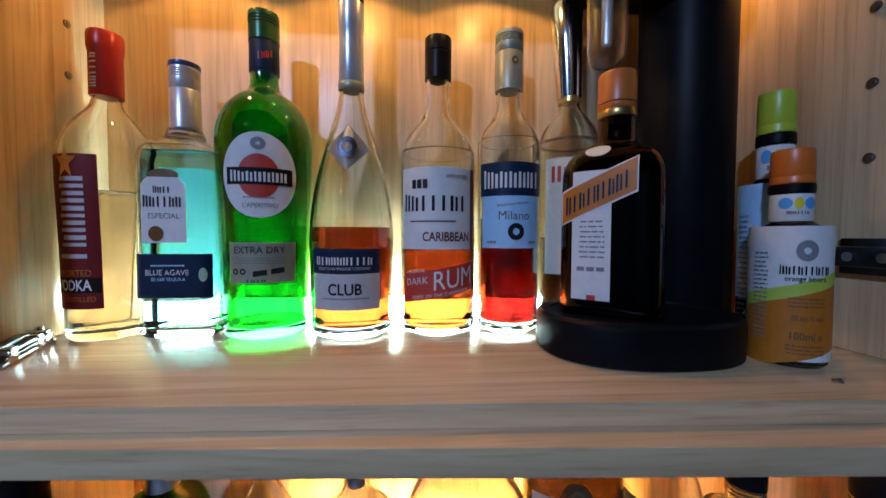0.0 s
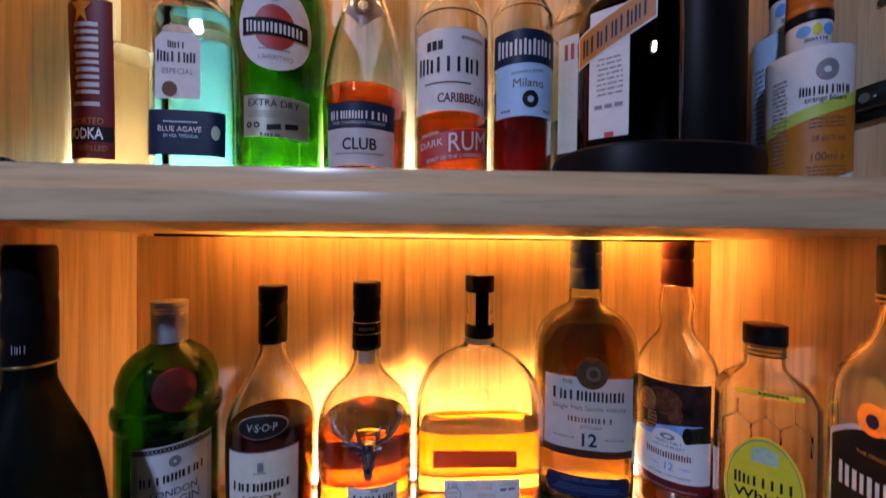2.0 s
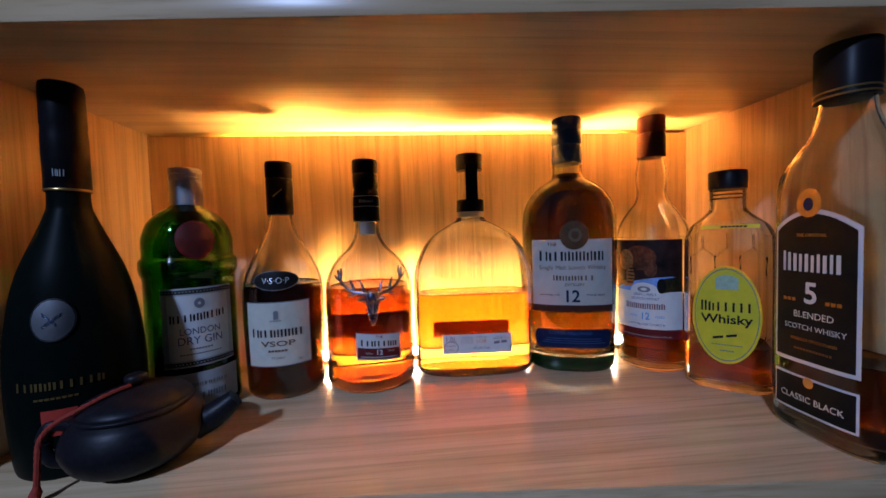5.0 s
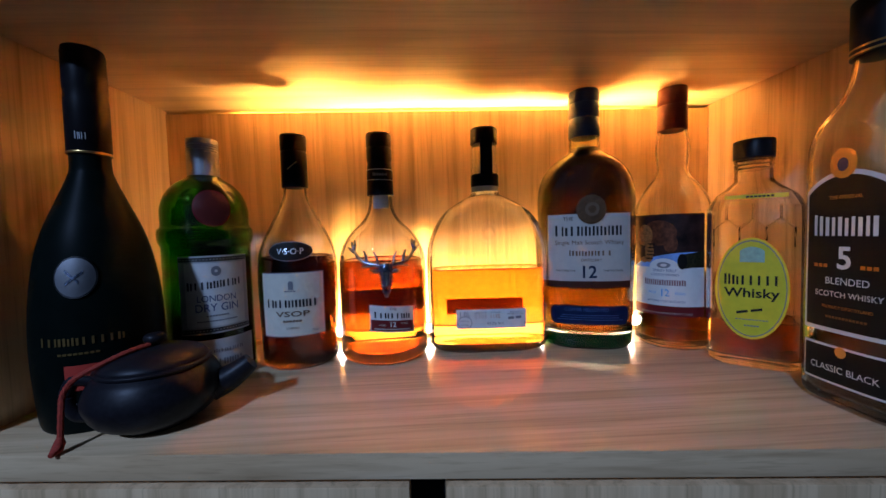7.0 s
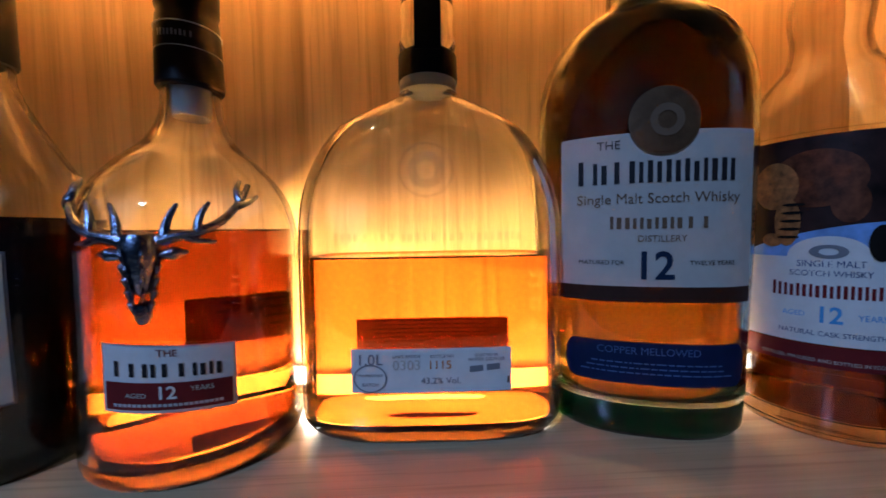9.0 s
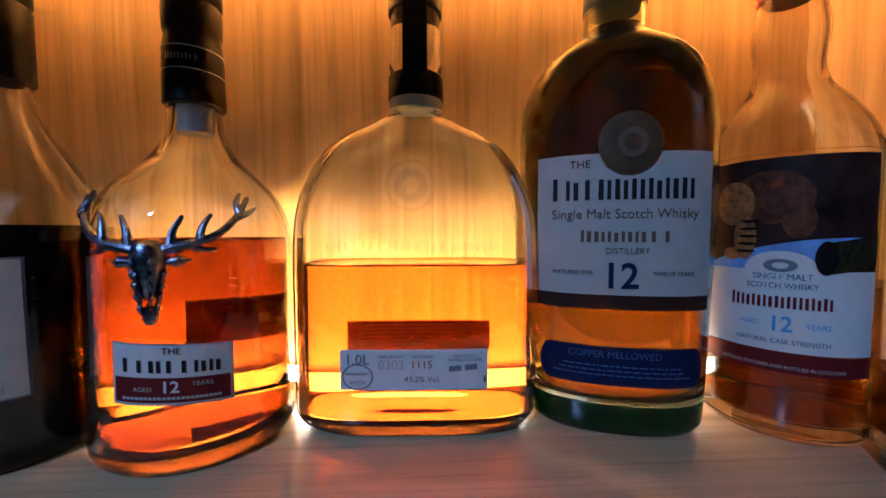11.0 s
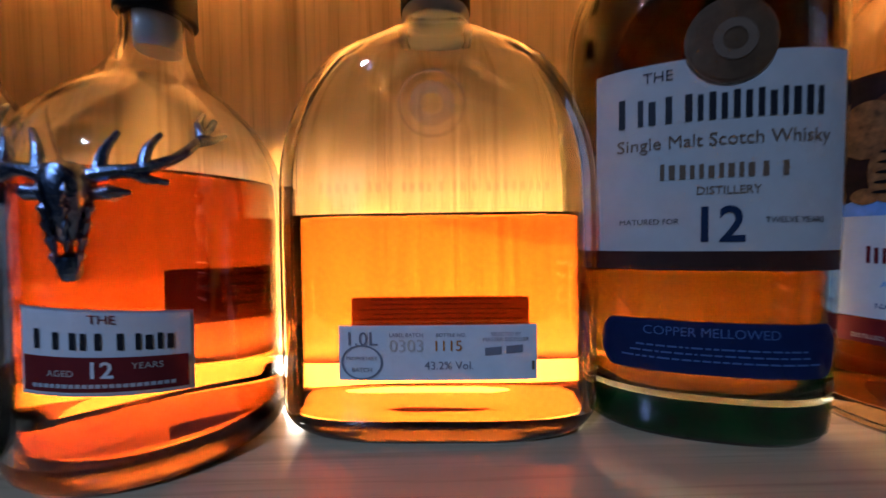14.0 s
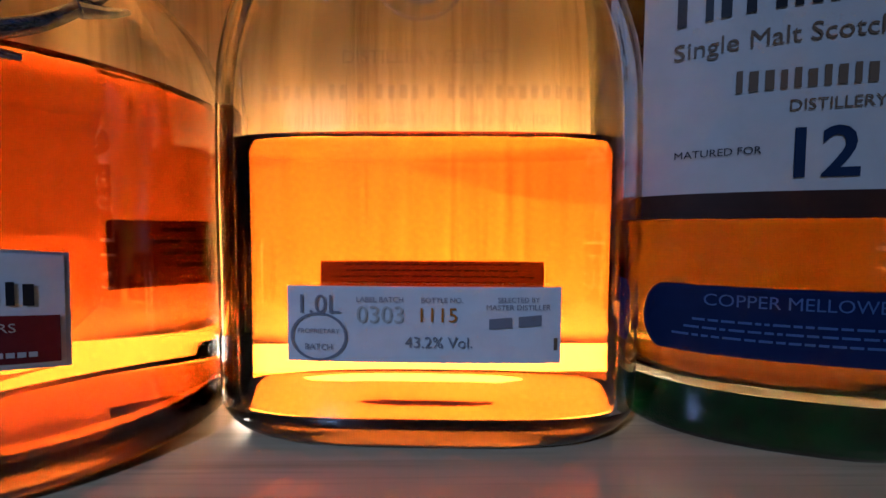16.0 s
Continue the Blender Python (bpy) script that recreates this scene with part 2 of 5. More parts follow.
def spline(pts, sub=5):
    """Catmull-Rom through (a, z) pairs; a doubled pair gives a crease."""
    out = []
    n = len(pts)
    for i in range(n - 1):
        p1, p2 = pts[i], pts[i + 1]
        if abs(p1[0] - p2[0]) < 1e-9 and abs(p1[1] - p2[1]) < 1e-9:
            continue
        p0 = pts[i - 1] if i > 0 else p1
        p3 = pts[i + 2] if i + 2 < n else p2
        for k in range(sub):
            t = k / sub
            out.append(tuple(0.5 * (2 * b + (c - a) * t + (2 * a - 5 * b + 4 * c - d) * t * t + (3 * b - a - 3 * c + d) * t ** 3)
                             for a, b, c, d in zip(p0, p1, p2, p3)))
    out.append(tuple(pts[-1]))
    return out


SEG = 56


def ring(bm, a, b, z, n, cx=0.0, cy=0.0):
    vs = []
    for k in range(SEG):
        t = 2 * math.pi * k / SEG
        c, s = math.cos(t), math.sin(t)
        vs.append(bm.verts.new((cx + a * math.copysign(abs(c) ** (2 / n), c), cy + b * math.copysign(abs(s) ** (2 / n), s), z)))
    return vs


def skin(bm, rings, start=True, end=True):
    for r, q in zip(rings, rings[1:]):
        for k in range(SEG):
            bm.faces.new((r[k], r[(k + 1) % SEG], q[(k + 1) % SEG], q[k]))
    if start:
        bm.faces.new(rings[0][::-1])
    if end:
        bm.faces.new(rings[-1])
    return bm


class Form:
    """A bottle's outline: half widths by height, flattened to a half depth, on a rounded square or round section."""

    def __init__(self, pts, deep=None, n=2.0):
        self.pts = spline([(a / 1000, z / 1000) for a, z in pts])
        self.body = max(a for a, z in self.pts)
        self.neck = self.pts[-1][0]
        self.deep, self.n = (deep or 1e3), n
        self.z0, self.z1 = self.pts[0][1], self.pts[-1][1]

    def width(self, z):
        p = self.pts
        if z <= p[0][1]:
            return p[0][0]
        for (a, y), (b, w) in zip(p, p[1:]):
            if y <= z <= w:
                return a + (b - a) * (z - y) / max(w - y, 1e-9)
        return p[-1][0]

    def at(self, z):
        a = self.width(z)
        f = min(1.0, max(0.0, (a - self.neck) / max(self.body - self.neck, 1e-6)))
        d = min(a, self.deep)
        if self.deep < 1:
            d = min(a, self.neck + (self.deep - self.neck) * min(1.0, f * 1.6))
        if self.deep < 1 and z < 0.02:
            d *= a / self.width(0.02)
        return a, d, 2.0 + (self.n - 2.0) * min(1.0, f * 1.3)

    def place(self, u, z, off=0.0004):
        """The surface point at u across from the middle of the front and height z."""
        a, b, n = self.at(z)
        a, b = a + off, b + off
        if n < 2.3 and abs(a - b) < 0.004:
            return Vector((a * math.sin(u / a), -b * math.cos(u / a), z))
        x = max(-a * 0.999, min(a * 0.999, u))
        return Vector((x, -b * (1 - abs(x / a) ** n) ** (1 / n), z))


def shell(form, wall=0.0025, foot=0.006):
    bm = bmesh.new()
    rings = []
    a, b, n = form.at(form.z0)
    rings.append(ring(bm, a * 0.55, b * 0.55, form.z0 + 0.0008, n))
    rings.append(ring(bm, a * 0.86, b * 0.86, form.z0 + 0.0004, n))
    for w, z in form.pts:
        a, b, n = form.at(z)
        rings.append(ring(bm, a, b, z, n))
    for w, z in reversed(form.pts):
        a, b, n = form.at(z)
        if z < form.z0 + foot:
            break
        rings.append(ring(bm, max(a - wall, 0.004), max(b - wall, 0.004), z - 0.0002, n))
    a, b, n = form.at(form.z0 + foot)
    rings.append(ring(bm, (a - wall) * 0.9, (b - wall) * 0.9, form.z0 + foot, n))
    rings.append(ring(bm, a * 0.45, b * 0.45, form.z0 + foot + 0.002, n))
    return skin(bm, rings)


def fill(form, level, wall=0.0025, foot=0.006):
    bm, gap = bmesh.new(), 0.0003
    a, b, n = form.at(form.z0 + foot)
    w = wall + gap
    rings = [ring(bm, a * 0.45, b * 0.45, form.z0 + foot + 0.0026, n), ring(bm, (a - w) * 0.9, (b - w) * 0.9, form.z0 + foot + 0.0006, n)]
    zs = [z for _, z in form.pts if form.z0 + foot + 0.001 < z < level - 0.001] + [level]
    for z in zs:
        a, b, n = form.at(z)
        rings.append(ring(bm, a - w, b - w, z, n))
    # the edge of the liquid climbs the glass a little
    rings.append(ring(bm, a - w, b - w, level + 0.0012, n))
    rings.append(ring(bm, a - w - 0.0009, b - w - 0.0009, level + 0.0003, n))
    rings.append(ring(bm, a - w - 0.0026, b - w - 0.0026, level - 0.0001, n))
    return skin(bm, rings)


def turned(pts, sub=1, cx=0.0, cy=0.0, n=2.0, flat=1.0):
    """A solid of revolution from (radius, z) in millimetres."""
    bm = bmesh.new()
    p = [(a / 1000, z / 1000) for a, z in pts]
    p = spline(p, sub) if sub > 1 else p
    return skin(bm, [ring(bm, a, a * flat, z, n, cx, cy) for a, z in p])


def cap_bm(r, z0, z1, ribs=0, lip=True, r2=None):
    """A screw cap or capsule in millimetres, with rounded top and rolled grooves."""
    r2 = r2 or r
    pts = [(r - 1.0, z0), (r, z0 + 0.4)]
    if ribs:
        zr = z1 - 4
        for k in range(ribs):
            z = zr - 9 + k * 9 / ribs
            pts += [(r2, z - 0.8), (r2 - 0.9, z), (r2, z + 0.8)]
    if lip:
        pts += [(r, z0 + (z1 - z0) * 0.62), (r - 0.7, z0 + (z1 - z0) * 0.64), (r2, z0 + (z1 - z0) * 0.66)]
    pts = sorted(pts, key=lambda p: p[1])
    pts += [(r2, z1 - 1.2), (r2 - 0.4, z1 - 0.4), (r2 - 1.4, z1)]
    return turned(pts)


def patch(form, u0, u1, z0, z1, off=0.0005, arch=0.0, slant=0.0, nu=22, nz=10):
    """A sheet of paper on the bottle's front; arch: how far its upper edge rises in the middle; slant: rise along its width."""
    bm = bmesh.new()
    g = []
    for j in range(nz + 1):
        row = []
        for i in range(nu + 1):
            s = i / nu
            u = u0 + (u1 - u0) * s
            top = z1 + arch * (1 - (2 * s - 1) ** 2) + slant * (s - 0.5)
            low = z0 + slant * (s - 0.5)
            row.append(bm.verts.new(form.place(u, low + (top - low) * j / nz, off)))
        g.append(row)
    for j in range(nz):
        for i in range(nu):
            bm.faces.new((g[j][i], g[j][i + 1], g[j + 1][i + 1], g[j + 1][i]))
    return bm


def disc(form, u, z, ru, rz, off=0.0008, hole=0.0, seg=36, rows=4):
    bm = bmesh.new()
    rings = []
    for j in range(rows + 1):
        f = hole + (1 - hole) * (j / rows)
        f = max(f, 0.02)
        rings.append([bm.verts.new(form.place(u + ru * f * math.cos(2 * math.pi * k / seg), z + rz * f * math.sin(2 * math.pi * k / seg), off)) for k in range(seg)])
    for r, q in zip(rings, rings[1:]):
        for k in range(seg):
            bm.faces.new((r[k], q[k], q[(k + 1) % seg], r[(k + 1) % seg]))
    if not hole:
        bm.faces.new(rings[0])
    return bm


def glyphs(text, width=None, height=None):
    """Triangles of the built-in font, centred, scaled to a width or a cap height."""
    cu = bpy.data.curves.new("writing", "FONT")
    cu.body, cu.align_x, cu.align_y = text, "CENTER", "CENTER"
    cu.resolution_u = 3
    if height and "M" not in text:
        cu.offset = 0.02
    ob = new("writing", cu)
    me = ob.to_mesh()
    vs = [v.co.copy() for v in me.vertices]
    fs = [tuple(p.vertices) for p in me.polygons]
    ob.to_mesh_clear()
    bpy.data.objects.remove(ob)
    bpy.data.curves.remove(cu)
    xs, ys = [v.x for v in vs], [v.y for v in vs]
    w, h = max(xs) - min(xs), max(ys) - min(ys)
    sx = (width / w) if width else height / h
    sy = (height / h) if height else sx
    mx, my = (max(xs) + min(xs)) / 2, (max(ys) + min(ys)) / 2
    return [((v.x - mx) * sx, (v.y - my) * sy) for v in vs], fs


def words(form, text, u, z, mat, parent, width=None, height=None, off=0.0011, slant=0.0, up=False, label=""):
    vs, fs = glyphs(text, width, height)
    bm = bmesh.new()
    if up:
        vs = [(-y, x) for x, y in vs]
    bv = [bm.verts.new(form.place(u + x, z + y + slant * x, off)) for x, y in vs]
    for f in fs:
        try:
            bm.faces.new([bv[i] for i in f])
        except ValueError:
            pass
    return part("lettering", bm, mat, parent, label)


def strokes(form, count, u, z, width, height, mat, parent, off=0.0011, slant=0.0, up=False, seed=1, label="", name="print"):
    """A row of plain shapes (bars and blocks) for a mark on a label."""
    rnd = random.Random(seed)
    bm = bmesh.new()

    def put(cs):
        if up:
            cs = [(-q, p) for p, q in cs]
        bm.faces.new([bm.verts.new(form.place(u + p, z + q + slant * p, off)) for p, q in cs])

    def bar(x0, x1, lo, hi):
        nu = max(1, int((x1 - x0) / 0.004))
        nv = max(1, int((hi - lo) / 0.003)) if up else 1
        for i, j in itertools.product(range(nu), range(nv)):
            a, b = x0 + (x1 - x0) * i / nu, x0 + (x1 - x0) * (i + 1) / nu
            c, d = lo + (hi - lo) * j / nv, lo + (hi - lo) * (j + 1) / nv
            put([(a, c), (b, c), (b, d), (a, d)])

    if count < 4 or height < 0.003:
        step = width / count
        for k in range(count):
            bar(-width / 2 + k * step, -width / 2 + (k + 0.78) * step, -height / 2, height * 0.4)
        return part(name, bm, mat, parent, label)
    step = width / count
    for k in range(count):
        x0, x1 = -width / 2 + k * step, -width / 2 + (k + 0.8) * step
        lo, hi = -height / 2, height * (0.5 if k == 0 else 0.38)
        w = x1 - x0
        if rnd.random() < 0.3:
            bar(x0 + 0.22 * w, x0 + 0.58 * w, lo, hi)
        else:
            cut = rnd.uniform(0.38, 0.5)
            bar(x0, x0 + (cut - 0.10) * w, lo, hi)
            bar(x0 + (cut + 0.17) * w, x1 - 0.04 * w, lo, hi - 0.12 * height * rnd.random())
    return part(name, bm, mat, parent, label)


def fine_print(form, u, z, width, rows, pitch, mat, parent, off=0.0010, seed=3):
    """Lines too small to read."""
    rnd = random.Random(seed)
    bm = bmesh.new()
    for r in range(rows):
        w = width * rnd.uniform(0.8, 1.0)
        zz, p = z - r * pitch, u - w / 2
        while p < u + w / 2 - pitch * 0.3:
            q = min(p + pitch * rnd.uniform(0.5, 1.9), u + w / 2)
            bm.faces.new([bm.verts.new(form.place(g, h, off)) for g, h in ((p, zz - pitch * 0.15), (q, zz - pitch * 0.15), (q, zz + pitch * 0.15), (p, zz + pitch * 0.15))])
            p = q + pitch * 0.3
    return part("fine_print", bm, mat, parent)


def bottle(x, y, z, turn, label, form, glass_mat, liquid=None, level=0.0, wall=0.0025, foot=0.006, name="liquor_bottle", group="bottles on the cabinet shelves", slim=1.0):
    ob = tagged(new(name), label, "bottle", group)
    ob.matrix_world = pose(x, y, z, 0, 0, turn) @ Matrix.Diagonal((slim, slim, 0.991 if z < 1.0 else 1.0, 1))
    part("glass_body", shell(form, wall, foot), glass_mat, ob)
    if liquid:
        part("liquid", fill(form, level, wall, foot), liquid, ob)
    return ob


def mark(name, bm, mat, parent, label=""):
    return part(name, bm, mat, parent, label)


# ---- room ----
# unseen closed room; walls and ceiling kept near black to cut reflections
board("floor", -2.1, 1.6, -2.5, 0.5, -0.05, 0.0, FLOORING, "dark wooden room floor", "floor")
board("wall_north", -2.1, 1.6, 0.5, 0.6, 0.0, 2.6, PLASTER, "unseen near-black plaster wall behind the cabinet", "wall")
board("wall_south", -2.1, 1.6, -2.6, -2.5, 0.0, 2.6, PLASTER, "unseen near-black plaster wall", "wall")
board("wall_west", -2.2, -2.1, -2.6, 0.6, 0.0, 2.6, PLASTER, "unseen near-black plaster wall", "wall")
board("wall_east", 1.6, 1.7, -2.6, 0.6, 0.0, 2.6, PLASTER, "unseen near-black plaster wall", "wall")
board("ceiling", -2.2, 1.7, -2.6, 0.6, 2.6, 2.7, PLASTER, "unseen near-black room ceiling", "ceiling")

# ---- cabinet carcass ----
sheet("cabinet_shelf_lower", WL - 0.02, WR + 0.02, 0.1865, -0.078, BACK + 0.03, SHELF - 0.018, SHELF, WOOD_X, "streaked light wood laminate shelf lit from behind")
sheet("cabinet_top_lower", WL - 0.02, WR + 0.02, 0.1945, -0.060, BACK + 0.03, CEIL, UPPER - 0.0165, WOOD_O, "streaked light wood laminate cabinet top board")
sheet("cabinet_shelf_upper", UL - 0.02, UR + 0.02, 0.2135, -0.042, BACK + 0.03, UPPER - 0.016, UPPER, WOOD_X, "streaked light wood laminate upper shelf")
board("cabinet_back_lower", WL, WR, BACK, BACK + 0.009, SHELF, CEIL - 0.0042, WOOD_Z, "light wood laminate back panel", "panel")
board("cabinet_back_upper", UL, UR, BACK, BACK + 0.009, UPPER, TOP, WOOD_Z, "light wood laminate back panel", "panel")
board("cabinet_side_lower_left", WL - 0.018, WL, FRONT + 0.032, BACK + 0.03, SHELF, CEIL, WOOD_Z, "light wood laminate cabinet side", "panel")
board("cabinet_side_lower_right", WR, WR + 0.018, FRONT, BACK + 0.03, SHELF, CEIL, WOOD_Z, "light wood laminate cabinet side", "panel")
board("cabinet_side_upper_left", UL - 0.018, UL, UFRONT + 0.02, BACK + 0.03, UPPER, TOP, WOOD_Z, "light wood laminate cabinet side with drilled holes", "panel")
board("cabinet_side_upper_right", UR, UR + 0.018, UFRONT, BACK + 0.03, UPPER, TOP, WOOD_Z, "light wood laminate cabinet side with drilled holes", "panel")
board("cabinet_ceiling_upper", UL - 0.018, UR + 0.018, UFRONT, BACK + 0.03, TOP, TOP + 0.018, WOOD_X, "light wood laminate cabinet top", "panel")
board("cabinet_rear", UL - 0.02, UR + 0.02, BACK + 0.031, BACK + 0.04, 0.0, TOP, DARK, "dark rear cover of the cabinet", "panel")
# solid near-black box in place of the shaded hollow behind the doors
board("cabinet_base", UL - 0.02, UR + 0.02, FRONT + 0.045, BACK + 0.03, 0.08, SHELF - 0.03, DARK, "near-black box standing for the shade behind the base doors", "cabinet")
for name, x0, x1 in (("cabinet_door_left", WL - 0.02, -0.0545), ("cabinet_door_right", -0.0305, WR + 0.02)):
    bm = box(bmesh.new(), x0, x1, 0.0, 0.018, 0.10, SHELF - 0.0245)
    for v in bm.verts:
        v.co.y += 0.1885 - 0.078 * v.co.x
    bmesh.ops.bevel(bm, geom=bm.edges[:], offset=0.001, segments=2, affect="EDGES", profile=0.5)
    tagged(part(name, bm, WOOD_Z), "closed light wood laminate base cabinet door", "door", "", "structure")

# shelf pin holes in the sides
for hx, hy, hz in ((UR, 0.285, 1.478), (UR, 0.285, 1.414), (UR, 0.285, 1.542), (UL, 0.41, 1.565), (UL, 0.41, 1.512)):
    bm = bmesh.new()
    bmesh.ops.create_cone(bm, cap_ends=True, segments=20, radius1=0.0042, radius2=0.0036, depth=0.003, matrix=pose(hx, hy, hz, 0, 90, 0))
    bmesh.ops.create_cone(bm, cap_ends=True, segments=16, radius1=0.0022, radius2=0.0018, depth=0.005, matrix=pose(hx, hy, hz, 0, 90, 0))
    tagged(part("shelf_pin", bm, HOLE), "small metal shelf pin socket in the cabinet side", "shelf pin", "shelf pins")


# warm strip in a channel behind a low lip at the rear of the lower shelf
ob = tagged(new("led_strip_light"), "glowing warm strip light in a rear shelf channel", "strip light")
part("channel_lip", box(bmesh.new(), WL + 0.004, WR - 0.004, BACK - 0.0142, BACK - 0.0122, SHELF + 0.0002, SHELF + 0.0073, 0.0005), WOOD_X, ob, "low laminate lip")
part("front_lens", box(bmesh.new(), LED_X0, LED_X1 + 0.05, BACK - 0.0142, BACK - 0.0122, SHELF + 0.0075, SHELF + 0.0185, 0.0006), LED_L, ob, "glowing front lens")
part("diffuser", box(bmesh.new(), -0.145, 0.190, BACK - 0.0118, BACK - 0.0064, SHELF + 0.0004, SHELF + 0.0140, 0.001), LED_W, ob, "glowing milky diffuser")
# unseen wall added to keep the diffuser's light off the panel's foot
part("channel_shield", box(bmesh.new(), -0.150, 0.195, BACK - 0.0058, BACK - 0.0048, SHELF + 0.0004, SHELF + 0.0165, 0.0003), ALU, ob, "added thin aluminium light shield behind the strip")
# white strip on the upper shelf
ob = tagged(new("led_strip_light"), "glowing white strip light along the upper shelf", "strip light")
part("housing", box(bmesh.new(), -0.352, 0.122, BACK - 0.0035, BACK - 0.0004, UPPER + 0.0002, UPPER + 0.027, 0.0004), ALU, ob)
part("diffuser", box(bmesh.new(), -0.350, 0.120, BACK - 0.0085, BACK - 0.0038, UPPER + 0.0006, UPPER + 0.026, 0.0015), LED_C, ob, "glowing milky diffuser")
# warm strip hidden behind the back panel's upper edge
ob = tagged(new("led_strip_light"), "hidden warm strip light above the rear panel", "strip light")
part("diffuser", box(bmesh.new(), -0.285, 0.270, BACK + 0.0105, BACK + 0.017, CEIL - 0.022, CEIL - 0.0095), LED_T, ob, "glowing warm diffuser")
part("housing", box(bmesh.new(), -0.29, 0.275, BACK + 0.0105, BACK + 0.018, CEIL - 0.027, CEIL - 0.0225), ALU, ob)

for sx in SPOTS:
    s = tagged(new("ceiling_spot"), "small round recessed cabinet downlight", "downlight", "cabinet downlights")
    s.location = (sx, 0.362, TOP)
    bm = bmesh.new()
    rings = [ring(bm, r, r, z, 2.0) for r, z in ((0.024, 0.0), (0.026, -0.003), (0.021, -0.005), (0.018, -0.001))]
    part("bezel", skin(bm, rings, False, False), ALU, s)

# round ceiling lamp of the room
s = tagged(new("ceiling_lamp"), "round white room ceiling lamp", "lamp")
s.location = (-1.0, -1.5, 2.4)
part("lamp_body", turned([(95, 10), (110, 20), (112, 198)]), PAPER, s)


# ---- lower shelf ----
def base_slab(form, parent, foot, mat):
    """The thick stippled floor of a bottle, tinted dark to mute the strip's glow."""
    bm = bmesh.new()
    skin(bm, [ring(bm, p * q, d * q, z, n) for z, q in ((0.0011, 0.80), (0.0020, 0.94), (foot - 0.002, 0.975), (foot - 0.0005, 0.95), (foot + 0.0002, 0.80), (foot + 0.0002, 0.5)) for p, d, n in (form.at(z),)])
    return part("thick_base", bm, mat, parent, "thick stippled glass base, amber tint darkened against the strip's glow")


def rear_lines(form, parent, u, z, width, rows, pitch, seed):
    ob = fine_print(form, u, z, width, rows, pitch, BLACKL, parent, 0.0004, seed)
    ob.data.transform(Matrix.Rotation(math.pi, 4, "Z"))


# tall frosted cognac
f = Form([(42, 0), (47, 5), (50, 40), (50.5, 70), (48.5, 100), (44, 128), (37, 152), (26, 176), (18, 194), (15.5, 206), (15.5, 250)])
b = bottle(-0.3075, 0.272, SHELF, 22, "tall frosted black cognac bottle with a silver medallion", f, FROST, slim=0.82)
part("capsule", turned([(16.4, 212), (17, 213), (16.8, 255), (16.2, 262), (16.6, 264), (16.4, 292), (15.6, 296), (14, 297)]), BLACK, b, "black foil capsule")
part("capsule_ring", turned([(17.3, 212.5), (17.5, 213), (17.5, 213.8), (17.3, 214.2)]), GOLD, b, "thin gold ring")
seal = mark("medallion", disc(f, 0, 0.117, 0.0140, 0.0142, 0.0018), STEEL, b, "round silver medallion")
part("rim", disc(f, 0, 0.117, 0.0152, 0.0154, 0.0014, 0.86), CHROME, seal)
strokes(f, 1, 0.001, 0.118, 0.016, 0.0022, PEWTER, seal, 0.0024, 0.7)
strokes(f, 1, -0.001, 0.1165, 0.012, 0.0024, PEWTER, seal, 0.0024, -0.9)
strokes(f, 10, 0.002, 0.071, 0.062, 0.0065, GOLD, b, 0.0008, seed=4)
strokes(f, 8, 0.0, 0.0615, 0.03, 0.0018, GOLD, b, 0.0008, seed=5)
lab = mark("neck_label", patch(f, -0.011, 0.013, 0.034, 0.053, 0.0006), REDL, b, "small red label")
words(f, "V.S.O.P", 0.001, 0.0435, GOLD, lab, width=0.013)
strokes(f, 9, 0.0, 0.0235, 0.03, 0.0035, INKG, b, 0.0008, seed=6)
strokes(f, 4, 0.0, 0.226, 0.010, 0.006, SILVER, b, 0.0022, seed=8)

# green gin
f = Form([(40, 0), (45, 3), (46, 10), (45, 60), (45, 128), (45, 134), (47.5, 140), (48.2, 146), (47.5, 152), (44.5, 156), (44.5, 165), (44, 174), (39, 188), (30, 198), (19, 205), (14, 212), (13.5, 240)])
b = bottle(-0.2670, 0.353, SHELF, 38, "green glass gin bottle with a silver cap and white label", f, DGREEN, DARKW, 0.06, 0.003, 0.008, slim=0.88)
part("cap", cap_bm(16.4, 207, 245, 4), SILVER, b, "ribbed silver screw cap")
lab = mark("front_label", patch(f, -0.036, 0.036, 0.050, 0.126, 0.0006), GREYL, b, "white label with an ornate grey border")
mark("label_centre", patch(f, -0.030, 0.030, 0.057, 0.119, 0.0009), PAPER, lab)
for k in range(22):
    uu = -0.0335 + 0.067 * k / 21
    mark("ornament", disc(f, uu, 0.1225, 0.0022, 0.0022, 0.0010, 0.4, 10, 1), INK, lab)
    mark("ornament", disc(f, uu, 0.0535, 0.0022, 0.0022, 0.0010, 0.4, 10, 1), INK, lab)
strokes(f, 9, 0.0, 0.0985, 0.056, 0.008, INK, lab, seed=12, slant=0.06)
mark("crest", disc(f, 0, 0.111, 0.005, 0.005, 0.0012, 0.3, 14, 2), INKG, lab)
words(f, "LONDON", 0.0, 0.0845, NAVY, lab, width=0.038)
words(f, "DRY GIN", 0.0, 0.0755, NAVY, lab, width=0.042)
strokes(f, 8, 0, 0.0675, 0.022, 0.0018, INKG, lab, seed=14)
strokes(f, 14, 0, 0.0625, 0.04, 0.0014, INKG, lab, seed=15)
low = mark("lower_label", patch(f, -0.04, 0.04, 0.010, 0.044, 0.0006), GREYL, b, "dull silver lower label")
strokes(f, 12, 0, 0.033, 0.05, 0.004, INKG, low, seed=16)
